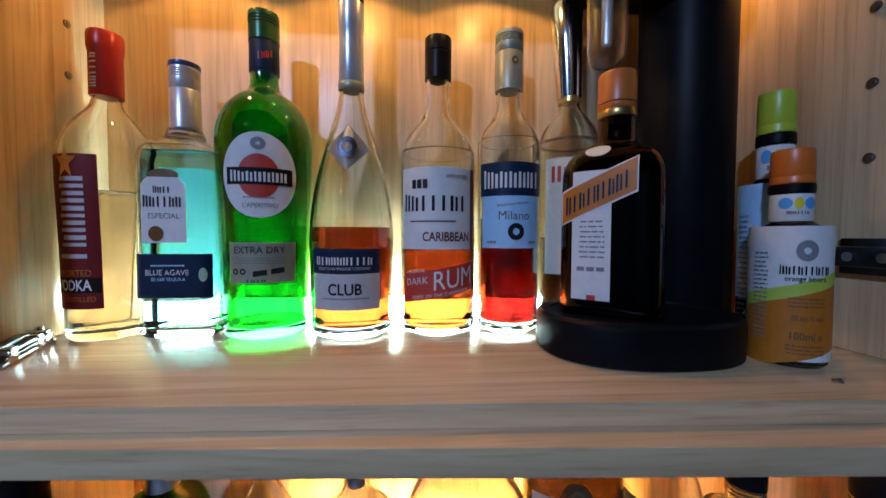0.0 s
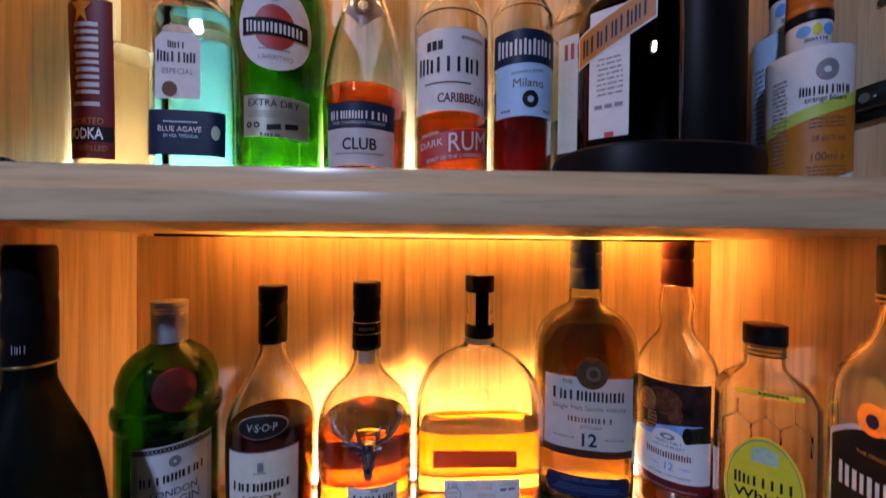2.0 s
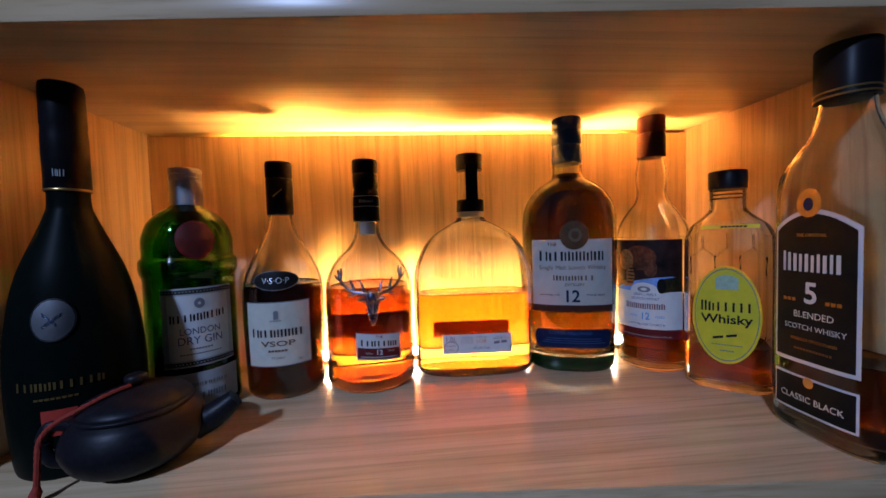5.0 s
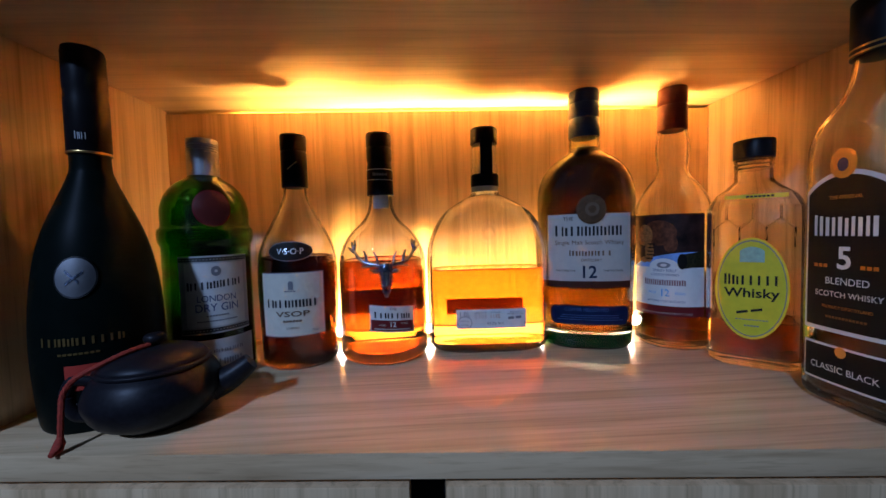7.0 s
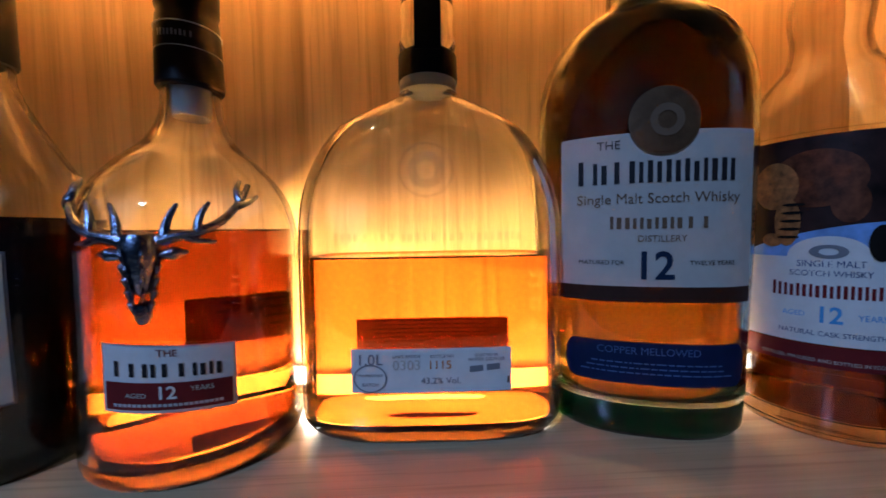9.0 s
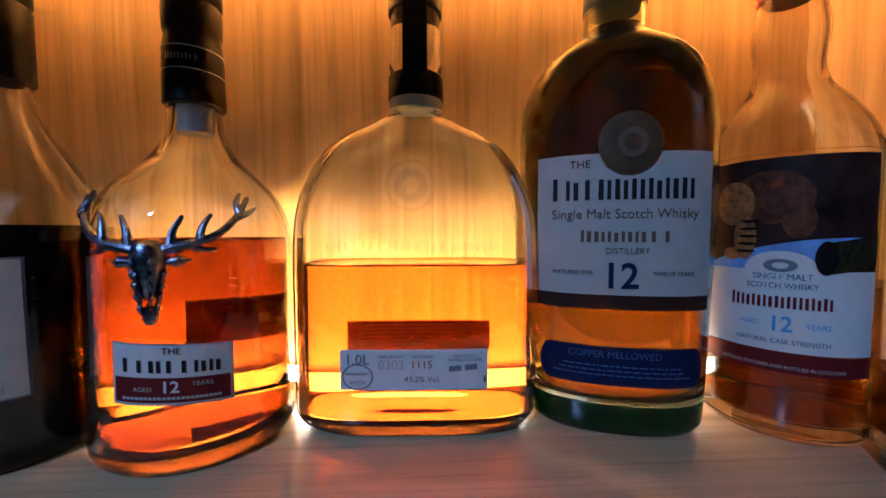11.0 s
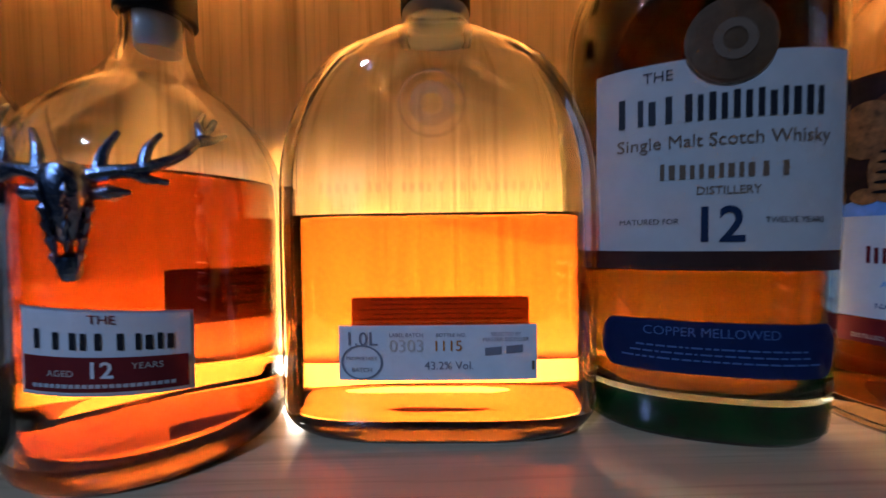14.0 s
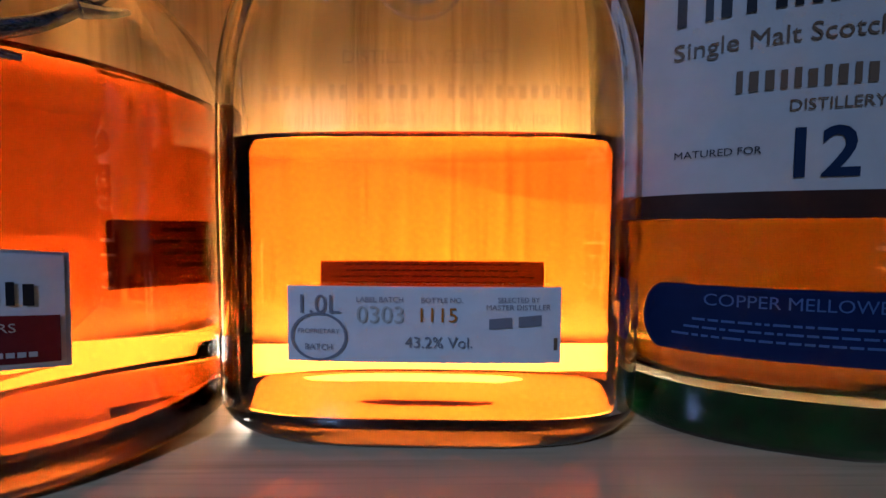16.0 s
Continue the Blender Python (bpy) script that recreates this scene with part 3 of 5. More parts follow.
strokes(f, 9, 0, 0.022, 0.05, 0.007, INKG, low, seed=17)
seal = mark("wax_seal", disc(f, 0, 0.172, 0.017, 0.0165, 0.0022), MAROON, b, "round dark red wax seal")
part("rim", disc(f, 0, 0.172, 0.0185, 0.018, 0.0016, 0.88), DRED, seal)

# cognac in a pear-shaped bottle
f = Form([(38, 0), (41.5, 4), (42.5, 12), (44, 60), (44.5, 100), (43, 122), (37, 140), (29, 155), (20, 172), (14, 186), (12.8, 196), (12.8, 225)], None, 2.0)
b = bottle(-0.1850, 0.383, SHELF, 8, "pear-shaped clear bottle of dark cognac with cream label", f, CLEAR, COGNAC, 0.119, 0.003, 0.008, slim=0.96)
base_slab(f, b, 0.008, BASER)
part("capsule", turned([(14, 197), (14.6, 198), (14.4, 236), (13.4, 238), (14.6, 240), (14.6, 254), (14, 256), (12, 256.5)]), BLACK, b, "black foil capsule")
strokes(f, 1, 0.002, 0.2220, 0.013, 0.0016, GOLD, b, 0.0022, 0.8)
ov = mark("shoulder_badge", disc(f, 0, 0.1270, 0.0235, 0.0095, 0.0014), BLACKL, b, "black oval badge")
part("rim", disc(f, 0, 0.1270, 0.0242, 0.0102, 0.0011, 0.92), INKG, ov)
words(f, "V·S·O·P", 0, 0.1270, SILVER, ov, width=0.028, off=0.0018)
lab = mark("front_label", patch(f, -0.0345, 0.0345, 0.0380, 0.1040, 0.0006), CREAM, b, "cream label with fine border")
mark("label_border", patch(f, -0.0355, 0.0355, 0.0370, 0.1050, 0.0004), INKG, lab)
strokes(f, 8, 0.0, 0.0730, 0.058, 0.009, INK, lab, seed=21)
words(f, "VSOP", 0, 0.0615, INKB, lab, width=0.036, height=0.0058)
strokes(f, 6, 0, 0.0540, 0.02, 0.0025, INKB, lab, seed=23)
words(f, "COGNAC", 0, 0.0465, INKB, lab, width=0.014)
mark("crest", patch(f, -0.003, 0.002, 0.0870, 0.0950, 0.0012, 0.001), INKG, lab)
strokes(f, 4, -0.001, 0.0855, 0.012, 0.0012, INKG, lab, seed=24)
words(f, "70cl", 0.023, 0.0425, INKG, lab, width=0.007)

# single malt with a stag's head
f = Form([(42, 0), (47, 2), (50, 7), (50.5, 16), (50, 60), (50, 100), (48.5, 119), (43, 134), (34, 146), (22, 158), (15.5, 170), (13.5, 184), (13.5, 215)])
b = bottle(-0.0905, 0.3925, SHELF, 10, "clear whisky bottle with a pewter stag head emblem", f, CLEAR, WHISKY2, 0.112, 0.0036, 0.011)
base_slab(f, b, 0.011, BASER)
part("capsule", turned([(14.6, 187), (15.4, 188), (15.0, 212), (14.2, 222), (13.4, 225), (14.4, 228), (14.8, 240), (14.0, 243), (14.8, 245), (14.8, 257), (14, 259), (12, 259.5)]), BLACK, b, "dark brown ringed capsule")
strokes(f, 5, 0, 0.2105, 0.018, 0.0035, INKG, b, 0.0022, seed=30)
for zr in (0.2045, 0.2165):
    part("capsule_line", turned([(15.2, zr * 1000 - 0.2), (15.35, zr * 1000), (15.2, zr * 1000 + 0.2)]), SILVER, b)
part("stopper", turned([(8.5, 172), (9, 174), (9, 190)]), PLUG, b, "pale plastic stopper inside the neck")
lab = mark("front_label", patch(f, -0.0180, 0.0300, 0.0375, 0.0645, 0.0008, slant=-0.005), PAPER, b, "white and dark red label")
mark("label_border", patch(f, -0.0188, 0.0308, 0.0367, 0.0653, 0.0006, slant=-0.0052), SILVER, lab)
mark("label_band", patch(f, -0.0173, 0.0293, 0.0382, 0.0497, 0.0011, slant=-0.0048), DRED, lab)
words(f, "THE", 0.006, 0.0621, DRED, lab, width=0.0074, slant=-0.1)
strokes(f, 7, 0.006, 0.0552, 0.0410, 0.0064, INK, lab, seed=31, slant=-0.1)
words(f, "12", 0.006, 0.0456, PAPER, lab, height=0.0055, off=0.0014, slant=-0.1)
words(f, "AGED", -0.0055, 0.0456, INKT, lab, width=0.0075, off=0.0014, slant=-0.1)
words(f, "YEARS", 0.0180, 0.0456, INKT, lab, width=0.0085, off=0.0014, slant=-0.1)
strokes(f, 22, 0.006, 0.0404, 0.0400, 0.0014, GREYL, lab, 0.0014, seed=33, slant=-0.1)


def rear_patch(form, u0, u1, z0, z1, off=0.0006):
    bm = patch(form, u0, u1, z0, z1, off)
    bmesh.ops.rotate(bm, verts=bm.verts, cent=(0, 0, 0), matrix=Matrix.Rotation(math.pi, 3, "Z"))
    return bm


rl = mark("rear_label", rear_patch(f, -0.055, 0.024, 0.043, 0.073, 0.0009), RUSTL, b, "dark red rear label with barcode")
rear_lines(f, rl, -0.016, 0.069, 0.064, 4, 0.0055, 35)


def tube(path, radii, seg=10):
    """A tapered rod along points."""
    bm = bmesh.new()
    path = [Vector(p) for p in path]
    rings = []
    for i, p in enumerate(path):
        d = (path[min(i + 1, len(path) - 1)] - path[max(i - 1, 0)]).normalized()
        q = d.to_track_quat("Z", "Y")
        r = radii[i]
        rings.append([bm.verts.new(p + q @ Vector((r * math.cos(2 * math.pi * k / seg), r * math.sin(2 * math.pi * k / seg), 0))) for k in range(seg)])
    for r, q in zip(rings, rings[1:]):
        for k in range(seg):
            bm.faces.new((r[k], r[(k + 1) % seg], q[(k + 1) % seg], q[k]))
    bm.faces.new(rings[0][::-1])
    bm.faces.new(rings[-1])
    return bm


def on(form, pts, off):
    return [form.place(u / 1000, z / 1000, off) for u, z in pts]


stag = mark("stag_emblem", tube(on(f, [(0, 113), (0, 111), (0, 107), (0, 102), (0, 96), (0, 89), (0, 83), (0, 78), (0, 75.5)], 0.003), [0.002, 0.0058, 0.0072, 0.0064, 0.0048, 0.0034, 0.0027, 0.0030, 0.0018], 16), PEWTER, b, "pewter stag head relief")
for s in (-1, 1):
    for k in range(4):
        part("fur_tuft", tube(on(f, [(s * (5.6 - 0.8 * k), 102 - 5.0 * k), (s * (6.4 - 0.9 * k), 98.5 - 5.0 * k), (s * (5.4 - 0.9 * k), 94.5 - 5.0 * k)], 0.0042), [0.0010, 0.0014, 0.0002], 7), PEWTER, stag)
        part("fur_tuft", tube(on(f, [(s * (2.8 - 0.35 * k), 107 - 5.0 * k), (s * (3.3 - 0.4 * k), 103 - 5.0 * k), (s * (2.5 - 0.4 * k), 99.5 - 5.0 * k)], 0.0095 - 0.0010 * k), [0.0006, 0.0010, 0.0002], 7), PEWTER, stag)
    beam = on(f, [(s * 4, 108), (s * 10, 110), (s * 19, 112), (s * 28, 117), (s * 35, 126), (s * 38, 134)], 0.003)
    part("antler", tube(spline(beam, 4), [0.0028 - 0.0016 * i / 20 for i in range(21)]), PEWTER, stag)
    for tip in ([(s * 8, 110), (s * 9, 117), (s * 12, 124)], [(s * 19, 112), (s * 20, 119), (s * 23, 125)], [(s * 34, 124), (s * 39, 126), (s * 43, 129)],
                [(s * 35, 126), (s * 33, 131), (s * 34, 136)], [(s * 14, 111), (s * 20, 108.5), (s * 26, 108)]):
        part("tine", tube(spline(on(f, tip, 0.003), 3), [0.0022 - 0.0014 * i / 6 for i in range(7)]), PEWTER, stag)
    part("ear", tube(on(f, [(s * 6, 103), (s * 11, 103.5), (s * 16, 104)], 0.003), [0.0016, 0.003, 0.0006]), PEWTER, stag)

# flat round-shouldered bourbon
f = Form([(58, 0), (65, 2.5), (70.5, 8), (72.2, 16), (72.5, 50), (72.5, 100), (70.5, 127), (63, 148), (50, 166), (32, 178.5), (20, 185), (16.5, 190), (15.5, 200), (15.2, 208)], 0.034, 3.6)
b = bottle(0.0345, 0.403, SHELF, -2, "flat round-shouldered clear bourbon bottle half full", f, CLEAR, WHISKY, 0.097, 0.0050, 0.009)
base_slab(f, b, 0.009, BASEG)
part("collar", turned([(16.4, 196), (16.8, 197), (16.6, 210), (15.6, 211)]), BLACK, b, "black paper collar")
part("neck_bead", turned([(14.6, 211), (15.2, 212), (16.2, 217), (15, 221), (14.6, 224), (14.8, 248)]), CLEAR, b, "clear glass neck")
part("neck_strip", box(bmesh.new(), -0.0065, 0.0075, -0.0166, -0.0145, 0.208, 0.252), BLACK, b, "black paper strip over the neck")
part("stopper", turned([(15.4, 247), (16.2, 248), (16.4, 264), (15.6, 266), (14, 266.5)]), BLACK, b, "black wooden stopper")
part("neck_sleeve", turned([(14.2, 189), (15.9, 190), (16.2, 196)]), PLUG, b, "milky white collar under the paper")
lab = mark("front_label", patch(f, -0.040, 0.040, 0.0300, 0.0525, 0.0006), PAPER, b, "white proprietary batch label with torn corners")
words(f, "1.0L", -0.030, 0.0472, INKG, lab, width=0.0118)
words(f, "LABEL BATCH", -0.0125, 0.0487, INKG, lab, width=0.0135)
words(f, "0303", -0.0125, 0.0443, INKT, lab, width=0.0135)
words(f, "BOTTLE NO.", 0.0055, 0.0486, INKG, lab, width=0.012)
words(f, "1115", 0.0045, 0.0442, ORANGEL, lab, width=0.0105)
words(f, "SELECTED BY", 0.0275, 0.0488, INKG, lab, width=0.012)
words(f, "MASTER DISTILLER", 0.0275, 0.0466, INKG, lab, width=0.0185)
strokes(f, 2, 0.0275, 0.0425, 0.017, 0.0034, INKG, lab, seed=41, slant=0.08)
words(f, "43.2% Vol.", 0.0045, 0.0362, INKG, lab, width=0.0195)
st = mark("stamp", disc(f, -0.0305, 0.0375, 0.0085, 0.0072, 0.0010, 0.9), INKG, lab)
words(f, "PROPRIETARY", -0.0305, 0.0392, INKG, lab, width=0.0125)
words(f, "BATCH", -0.0305, 0.0345, INKG, lab, width=0.008)
strokes(f, 1, 0.0385, 0.0360, 0.0014, 0.004, INKB, lab, seed=42)
rl = mark("rear_label", rear_patch(f, -0.046, 0.046, 0.036, 0.056, 0.0009), RUSTL, b, "rust-coloured rear label seen through the whiskey")
rear_lines(f, rl, 0.0, 0.0545, 0.086, 7, 0.0026, 45)
mark("embossed_seal", disc(f, -0.001, 0.141, 0.0135, 0.0135, 0.0008, 0.92), INKF, b, "faint embossed round seal")
mark("embossed_seal", disc(f, -0.001, 0.141, 0.009, 0.009, 0.0008, 0.5), INKF, b)
strokes(f, 14, 0, 0.1085, 0.094, 0.0045, INKF, b, 0.0006, seed=47)
words(f, "KENTUCKY STRAIGHT BOURBON WHISKEY", 0.0, 0.1005, INKF, b, width=0.084, off=0.0006)
words(f, "DISTILLER'S SELECT", 0.0, 0.1180, INKF, b, width=0.046, off=0.0006)

# broad-shouldered single malt
f = Form([(48, 0), (52, 4), (53.5, 12), (55.5, 60), (58, 130), (58.5, 176), (56, 196), (49, 211), (38, 223), (26, 231), (19.5, 236), (18.5, 246), (18.5, 256)], 0.036, 2.5)
b = bottle(0.1570, 0.400, SHELF, -16, "broad brown whisky bottle with cream label and blue cap", f, BOTTLEG, DARKW, 0.238, 0.003, 0.020, slim=0.96)
part("capsule", turned([(18.6, 252), (19, 253), (18.6, 272), (17.6, 275), (18.8, 278), (18.6, 290), (17.8, 293), (18.6, 295), (18.4, 306), (17.4, 308), (15, 308.5)]), NAVY, b, "dark blue ringed capsule")
bm = bmesh.new()
skin(bm, [ring(bm, p * q, d * q, z, n) for z, q in ((0.0012, 0.80), (0.0022, 0.90), (0.008, 0.915), (0.014, 0.915), (0.0175, 0.88)) for p, d, n in (f.at(z),)])
part("thick_foot", bm, FOOTG, b, "thick green glass foot")
lab = mark("front_label", patch(f, -0.047, 0.047, 0.0804, 0.1590, 0.0006), DIMW, b, "cream label dimmed for shade, with dark brown lower edge")
mark("label_edge", patch(f, -0.047, 0.047, 0.0730, 0.0810, 0.0007), BROWNL, lab)
words(f, "THE", -0.024, 0.1535, INK, lab, width=0.011)
strokes(f, 9, -0.001, 0.1400, 0.078, 0.0125, INK, lab, seed=51)
words(f, "Single Malt Scotch Whisky", 0.0, 0.1252, INKB, lab, width=0.078)
strokes(f, 7, 0.002, 0.1138, 0.050, 0.0065, INKB, lab, seed=52)
words(f, "DISTILLERY", 0.002, 0.1056, INKB, lab, width=0.023)
words(f, "12", 0.0, 0.0920, NAVYL, lab, height=0.0145)
words(f, "MATURED FOR", -0.027, 0.0933, INK, lab, width=0.022)
words(f, "TWELVE YEARS", 0.026, 0.0933, INK, lab, width=0.022)
seal = mark("medallion", disc(f, 0.002, 0.1639, 0.0155, 0.0155, 0.0022), BRONZE, b, "round bronze medallion")
part("rim", disc(f, 0.002, 0.1639, 0.0168, 0.0168, 0.0018, 0.9), BRONZE, seal)
part("motif", disc(f, 0.003, 0.1639, 0.008, 0.008, 0.0027, 0.55), INKB, seal)
low = mark("lower_label", patch(f, -0.0395, 0.0395, 0.0300, 0.0520, 0.0006), BLUEL, b, "dark blue lower label with rounded ends")
mark("label_end", disc(f, -0.0395, 0.0410, 0.005, 0.0110, 0.0006), BLUEL, low)
mark("label_end", disc(f, 0.0395, 0.0410, 0.005, 0.0110, 0.0006), BLUEL, low)
words(f, "COPPER MELLOWED", -0.004, 0.0476, INKM, low, width=0.050)
fine_print(f, 0.0, 0.0410, 0.075, 3, 0.0026, INKM, low)

# tall single malt with a painted label
f = Form([(42, 0), (46, 4), (47, 12), (47.5, 80), (48, 150), (47, 160), (42, 175), (32, 190), (22, 202), (19, 214), (20.5, 228), (20.5, 238), (18, 254), (16.5, 268)])
b = bottle(0.2595, 0.388, SHELF, -44, "clear whisky bottle with a painted wrap label and maroon cap", f, CLEAR, WHISKY3, 0.085, 0.003, 0.010, slim=0.86)
part("capsule", turned([(17.6, 256), (18.6, 257), (18.4, 283), (17.2, 286), (18.4, 289), (18.4, 304), (17.6, 306), (15, 306.5)]), MAROON, b, "dark maroon capsule")
lab = mark("front_label", patch(f, -0.047, 0.047, 0.0507, 0.1557, 0.0006, nu=30), TIGER, b, "dark painted label with a crouching animal in snow")
mark("label_field", patch(f, -0.047, 0.047, 0.0507, 0.0950, 0.0009), PAPER, lab)
mark("field_dome", disc(f, -0.002, 0.0950, 0.0175, 0.0105, 0.0011), PAPER, lab)
mark("painted_snow", patch(f, -0.046, 0.047, 0.0945, 0.1040, 0.0007, 0.006, 0.016), SNOW, lab)
mark("painted_animal", disc(f, -0.008, 0.1345, 0.021, 0.0145, 0.0009), FURD, lab)
mark("painted_animal", disc(f, 0.006, 0.1220, 0.008, 0.0100, 0.0009), FURD, lab)
mark("painted_animal", disc(f, -0.0265, 0.1320, 0.0115, 0.0125, 0.0012), FUR, lab)
mark("painted_animal", disc(f, -0.0200, 0.1130, 0.0062, 0.0125, 0.0011), FUR, lab)
mark("painted_animal", disc(f, -0.0270, 0.1035, 0.0055, 0.0035, 0.0012), FUR, lab)
for k in range(5):
    mark("painted_stripe", disc(f, -0.0195 + 0.0006 * k, 0.1050 + 0.0042 * k, 0.0052, 0.0008, 0.0014, seg=14, rows=1), BLACKL, lab)
mark("painted_log", patch(f, 0.0190, 0.0470, 0.0955, 0.1120, 0.0013, slant=0.004), LOGP, lab)
mark("log_end", disc(f, 0.0190, 0.1020, 0.0055, 0.0088, 0.0015), BLACKL, lab)
mark("crest", disc(f, -0.002, 0.0977, 0.008, 0.0035, 0.0014, 0.5), INKG, lab)
words(f, "SINGLE MALT", -0.001, 0.0916, NAVY, lab, width=0.028)
words(f, "SCOTCH WHISKY", -0.001, 0.0867, NAVY, lab, width=0.034)
strokes(f, 9, -0.001, 0.0782, 0.050, 0.0075, DRED, lab, seed=61)
words(f, "12", 0.0, 0.0660, SKYINK, lab, height=0.0085)
words(f, "AGED", -0.016, 0.0656, SKYINK, lab, width=0.010)
words(f, "YEARS", 0.0165, 0.0656, SKYINK, lab, width=0.012)
words(f, "NATURAL CASK STRENGTH", 0.0, 0.0562, NAVY, lab, width=0.045)
low = mark("lower_label", patch(f, -0.047, 0.047, 0.0392, 0.0501, 0.0007), DRED, b, "dark purple strip under the label")
words(f, "DISTILLED, MATURED AND BOTTLED IN SCOTLAND", 0, 0.0422, INKT, low, width=0.062)

# square-shouldered whisky with yellow label
f = Form([(40, 0), (44, 4), (45.5, 12), (46, 80), (45.5, 150), (44, 160), (38, 170), (28, 178), (20.5, 185), (18.5, 192), (18.5, 212)], 0.037, 4.5)
b = bottle(0.2955, 0.318, SHELF, -40, "square-shouldered clear whisky bottle with oval yellow label", f, CLEAR, WHISKY3, 0.045, 0.0035, 0.009, slim=0.83)
part("cap", cap_bm(20, 208, 227, 0, False), BLACK, b, "dark bronze screw cap")
for k in range(3):
    part("neck_thread", turned([(18.8, 197 + 4 * k), (19.6, 198 + 4 * k), (18.8, 199 + 4 * k)]), CLEAR, b)
lab = mark("front_label", disc(f, -0.003, 0.0790, 0.0335, 0.050, 0.0007, rows=8), YELLOW, b, "oval yellow label")
part("label_line", disc(f, -0.003, 0.0790, 0.0310, 0.0475, 0.0009, 0.975), INKG, lab)
mark("crest", patch(f, -0.0135, 0.0085, 0.1050, 0.1160, 0.0012, 0.004), MINT, lab)
strokes(f, 7, -0.002, 0.0880, 0.051, 0.0105, INK, lab, seed=71)
words(f, "Whisky", -0.003, 0.0735, INK, lab, width=0.050, height=0.012)
strokes(f, 2, -0.003, 0.0575, 0.026, 0.0028, INK, lab, seed=72, slant=0.2)
strokes(f, 10, -0.002, 0.0485, 0.03, 0.0012, INKG, lab, seed=73)
strokes(f, 5, -0.002, 0.0425, 0.014, 0.0016, INKG, lab, seed=74)
neckl = mark("shoulder_label", patch(f, -0.028, 0.028, 0.1665, 0.1705, 0.0008), YELLOW, b, "thin yellow shoulder label")
strokes(f, 7, 0.004, 0.1685, 0.025, 0.002, INK, neckl, seed=75)
hexes = [[(-38, 120), (-38, 138), (-26, 147), (-14, 138), (-14, 124)], [(-14, 138), (-2, 147), (10, 138), (10, 126)], [(10, 138), (22, 147), (34, 138), (34, 120)],
         [(-26, 147), (-26, 160)], [(-2, 147), (-2, 162)], [(22, 147), (22, 160)], [(-38, 60), (-38, 42), (-28, 34)], [(34, 60), (34, 42), (24, 34)]]
for line in hexes:
    part("facet_ridge", tube(on(f, line, 0.0001), [0.0011] * len(line), 8), CLEAR, b)

# large flask facing across the shelf
f = Form([(41, 0), (46, 5), (47, 16), (46.5, 60), (45.5, 150), (45, 190), (42, 206), (34, 220), (25, 234), (20, 248), (18, 262), (18, 280)], 0.031, 3.2)
b = bottle(0.2935, 0.212, SHELF, -90, "large clear whisky flask with black and white label", f, TEAGREEN, WHISKY3, 0.066, 0.003, 0.009, slim=0.88)
part("cap", cap_bm(20.5, 262, 303, 0, False), BLACK, b, "black screw cap")
for zr in (264, 268):
    part("cap_ring", turned([(20.6, zr - 0.7), (21, zr), (20.6, zr + 0.7)]), GOLD, b, "thin gold ring")
border = mark("front_label", patch(f, -0.0335, 0.0335, 0.0580, 0.1660, 0.0006, 0.014), PAPER, b, "black label with white border")
mark("label_field", patch(f, -0.031, 0.031, 0.0611, 0.1635, 0.0009, 0.013), BLACKL, border)
words(f, "THE ORIGINAL", 0, 0.1603, GOLD, border, width=0.024, off=0.0013)
strokes(f, 5, 0, 0.1396, 0.048, 0.016, PAPER, border, 0.0013, seed=81)
words(f, "5", 0.0, 0.1151, PAPER, border, height=0.017, off=0.0013)
words(f, "BLENDED", 0.002, 0.0976, PAPER, border, width=0.031, off=0.0013)
words(f, "SCOTCH WHISKY", 0.002, 0.0875, PAPER, border, width=0.048, off=0.0013)
words(f, "PRODUCT OF SCOTLAND", 0.002, 0.0775, ORANGEL, border, width=0.036, off=0.0013)
strokes(f, 12, 0.002, 0.0699, 0.03, 0.002, RUSTL, border, 0.0013, seed=82)
for s in (-1, 1):
    strokes(f, 3, s * 0.0175, 0.109, 0.012, 0.003, ORANGEL, border, 0.0013, seed=83)
cr = mark("crest", disc(f, -0.002, 0.1850, 0.010, 0.011, 0.0014), GOLD, b, "gold and blue crest")
part("shield", disc(f, -0.002, 0.1840, 0.004, 0.005, 0.0018), BLUEL, cr)
low = mark("lower_label", patch(f, -0.033, 0.033, 0.0180, 0.0480, 0.0006), PAPER, b, "black lower label with white border")
mark("label_field", patch(f, -0.0315, 0.0315, 0.0197, 0.0463, 0.0009), BLACKL, low)
words(f, "CLASSIC BLACK", 0, 0.0301, PAPER, low, width=0.050, off=0.0013)
mark("badge", disc(f, -0.001, 0.0440, 0.0042, 0.0042, 0.0014), GOLD, low)

# clay teapot with a red cord
tp = tagged(new("teapot"), "dark clay teapot with a red cord and tassel", "teapot")
tp.matrix_world = pose(-0.2520, 0.252, SHELF, 0, 0, 22) @ Matrix.Diagonal((0.87, 0.87, 0.89, 1))
part("pot", turned([(24, 0), (27, 0.6), (30, 3), (43, 11), (50, 24), (50.5, 33), (46, 44), (41, 49.5), (41, 49.5), (42.5, 51), (42.5, 53), (40, 54)], 4), CLAY, tp)
lid = part("lid", turned([(39, 53), (40, 55), (36, 59.5), (27, 63.5), (15, 66.5), (6, 67.5)], 4), CLAY, tp)
part("knob", turned([(4.5, 67), (4, 68.5), (7.5, 71), (8.5, 74), (7, 77), (3, 78)], 4), CLAY, lid)
sp = spline([Vector((0.042, -0.004, 0.024)), Vector((0.056, -0.005, 0.029)), Vector((0.067, -0.006, 0.036)), Vector((0.075, -0.0065, 0.042))], 4)
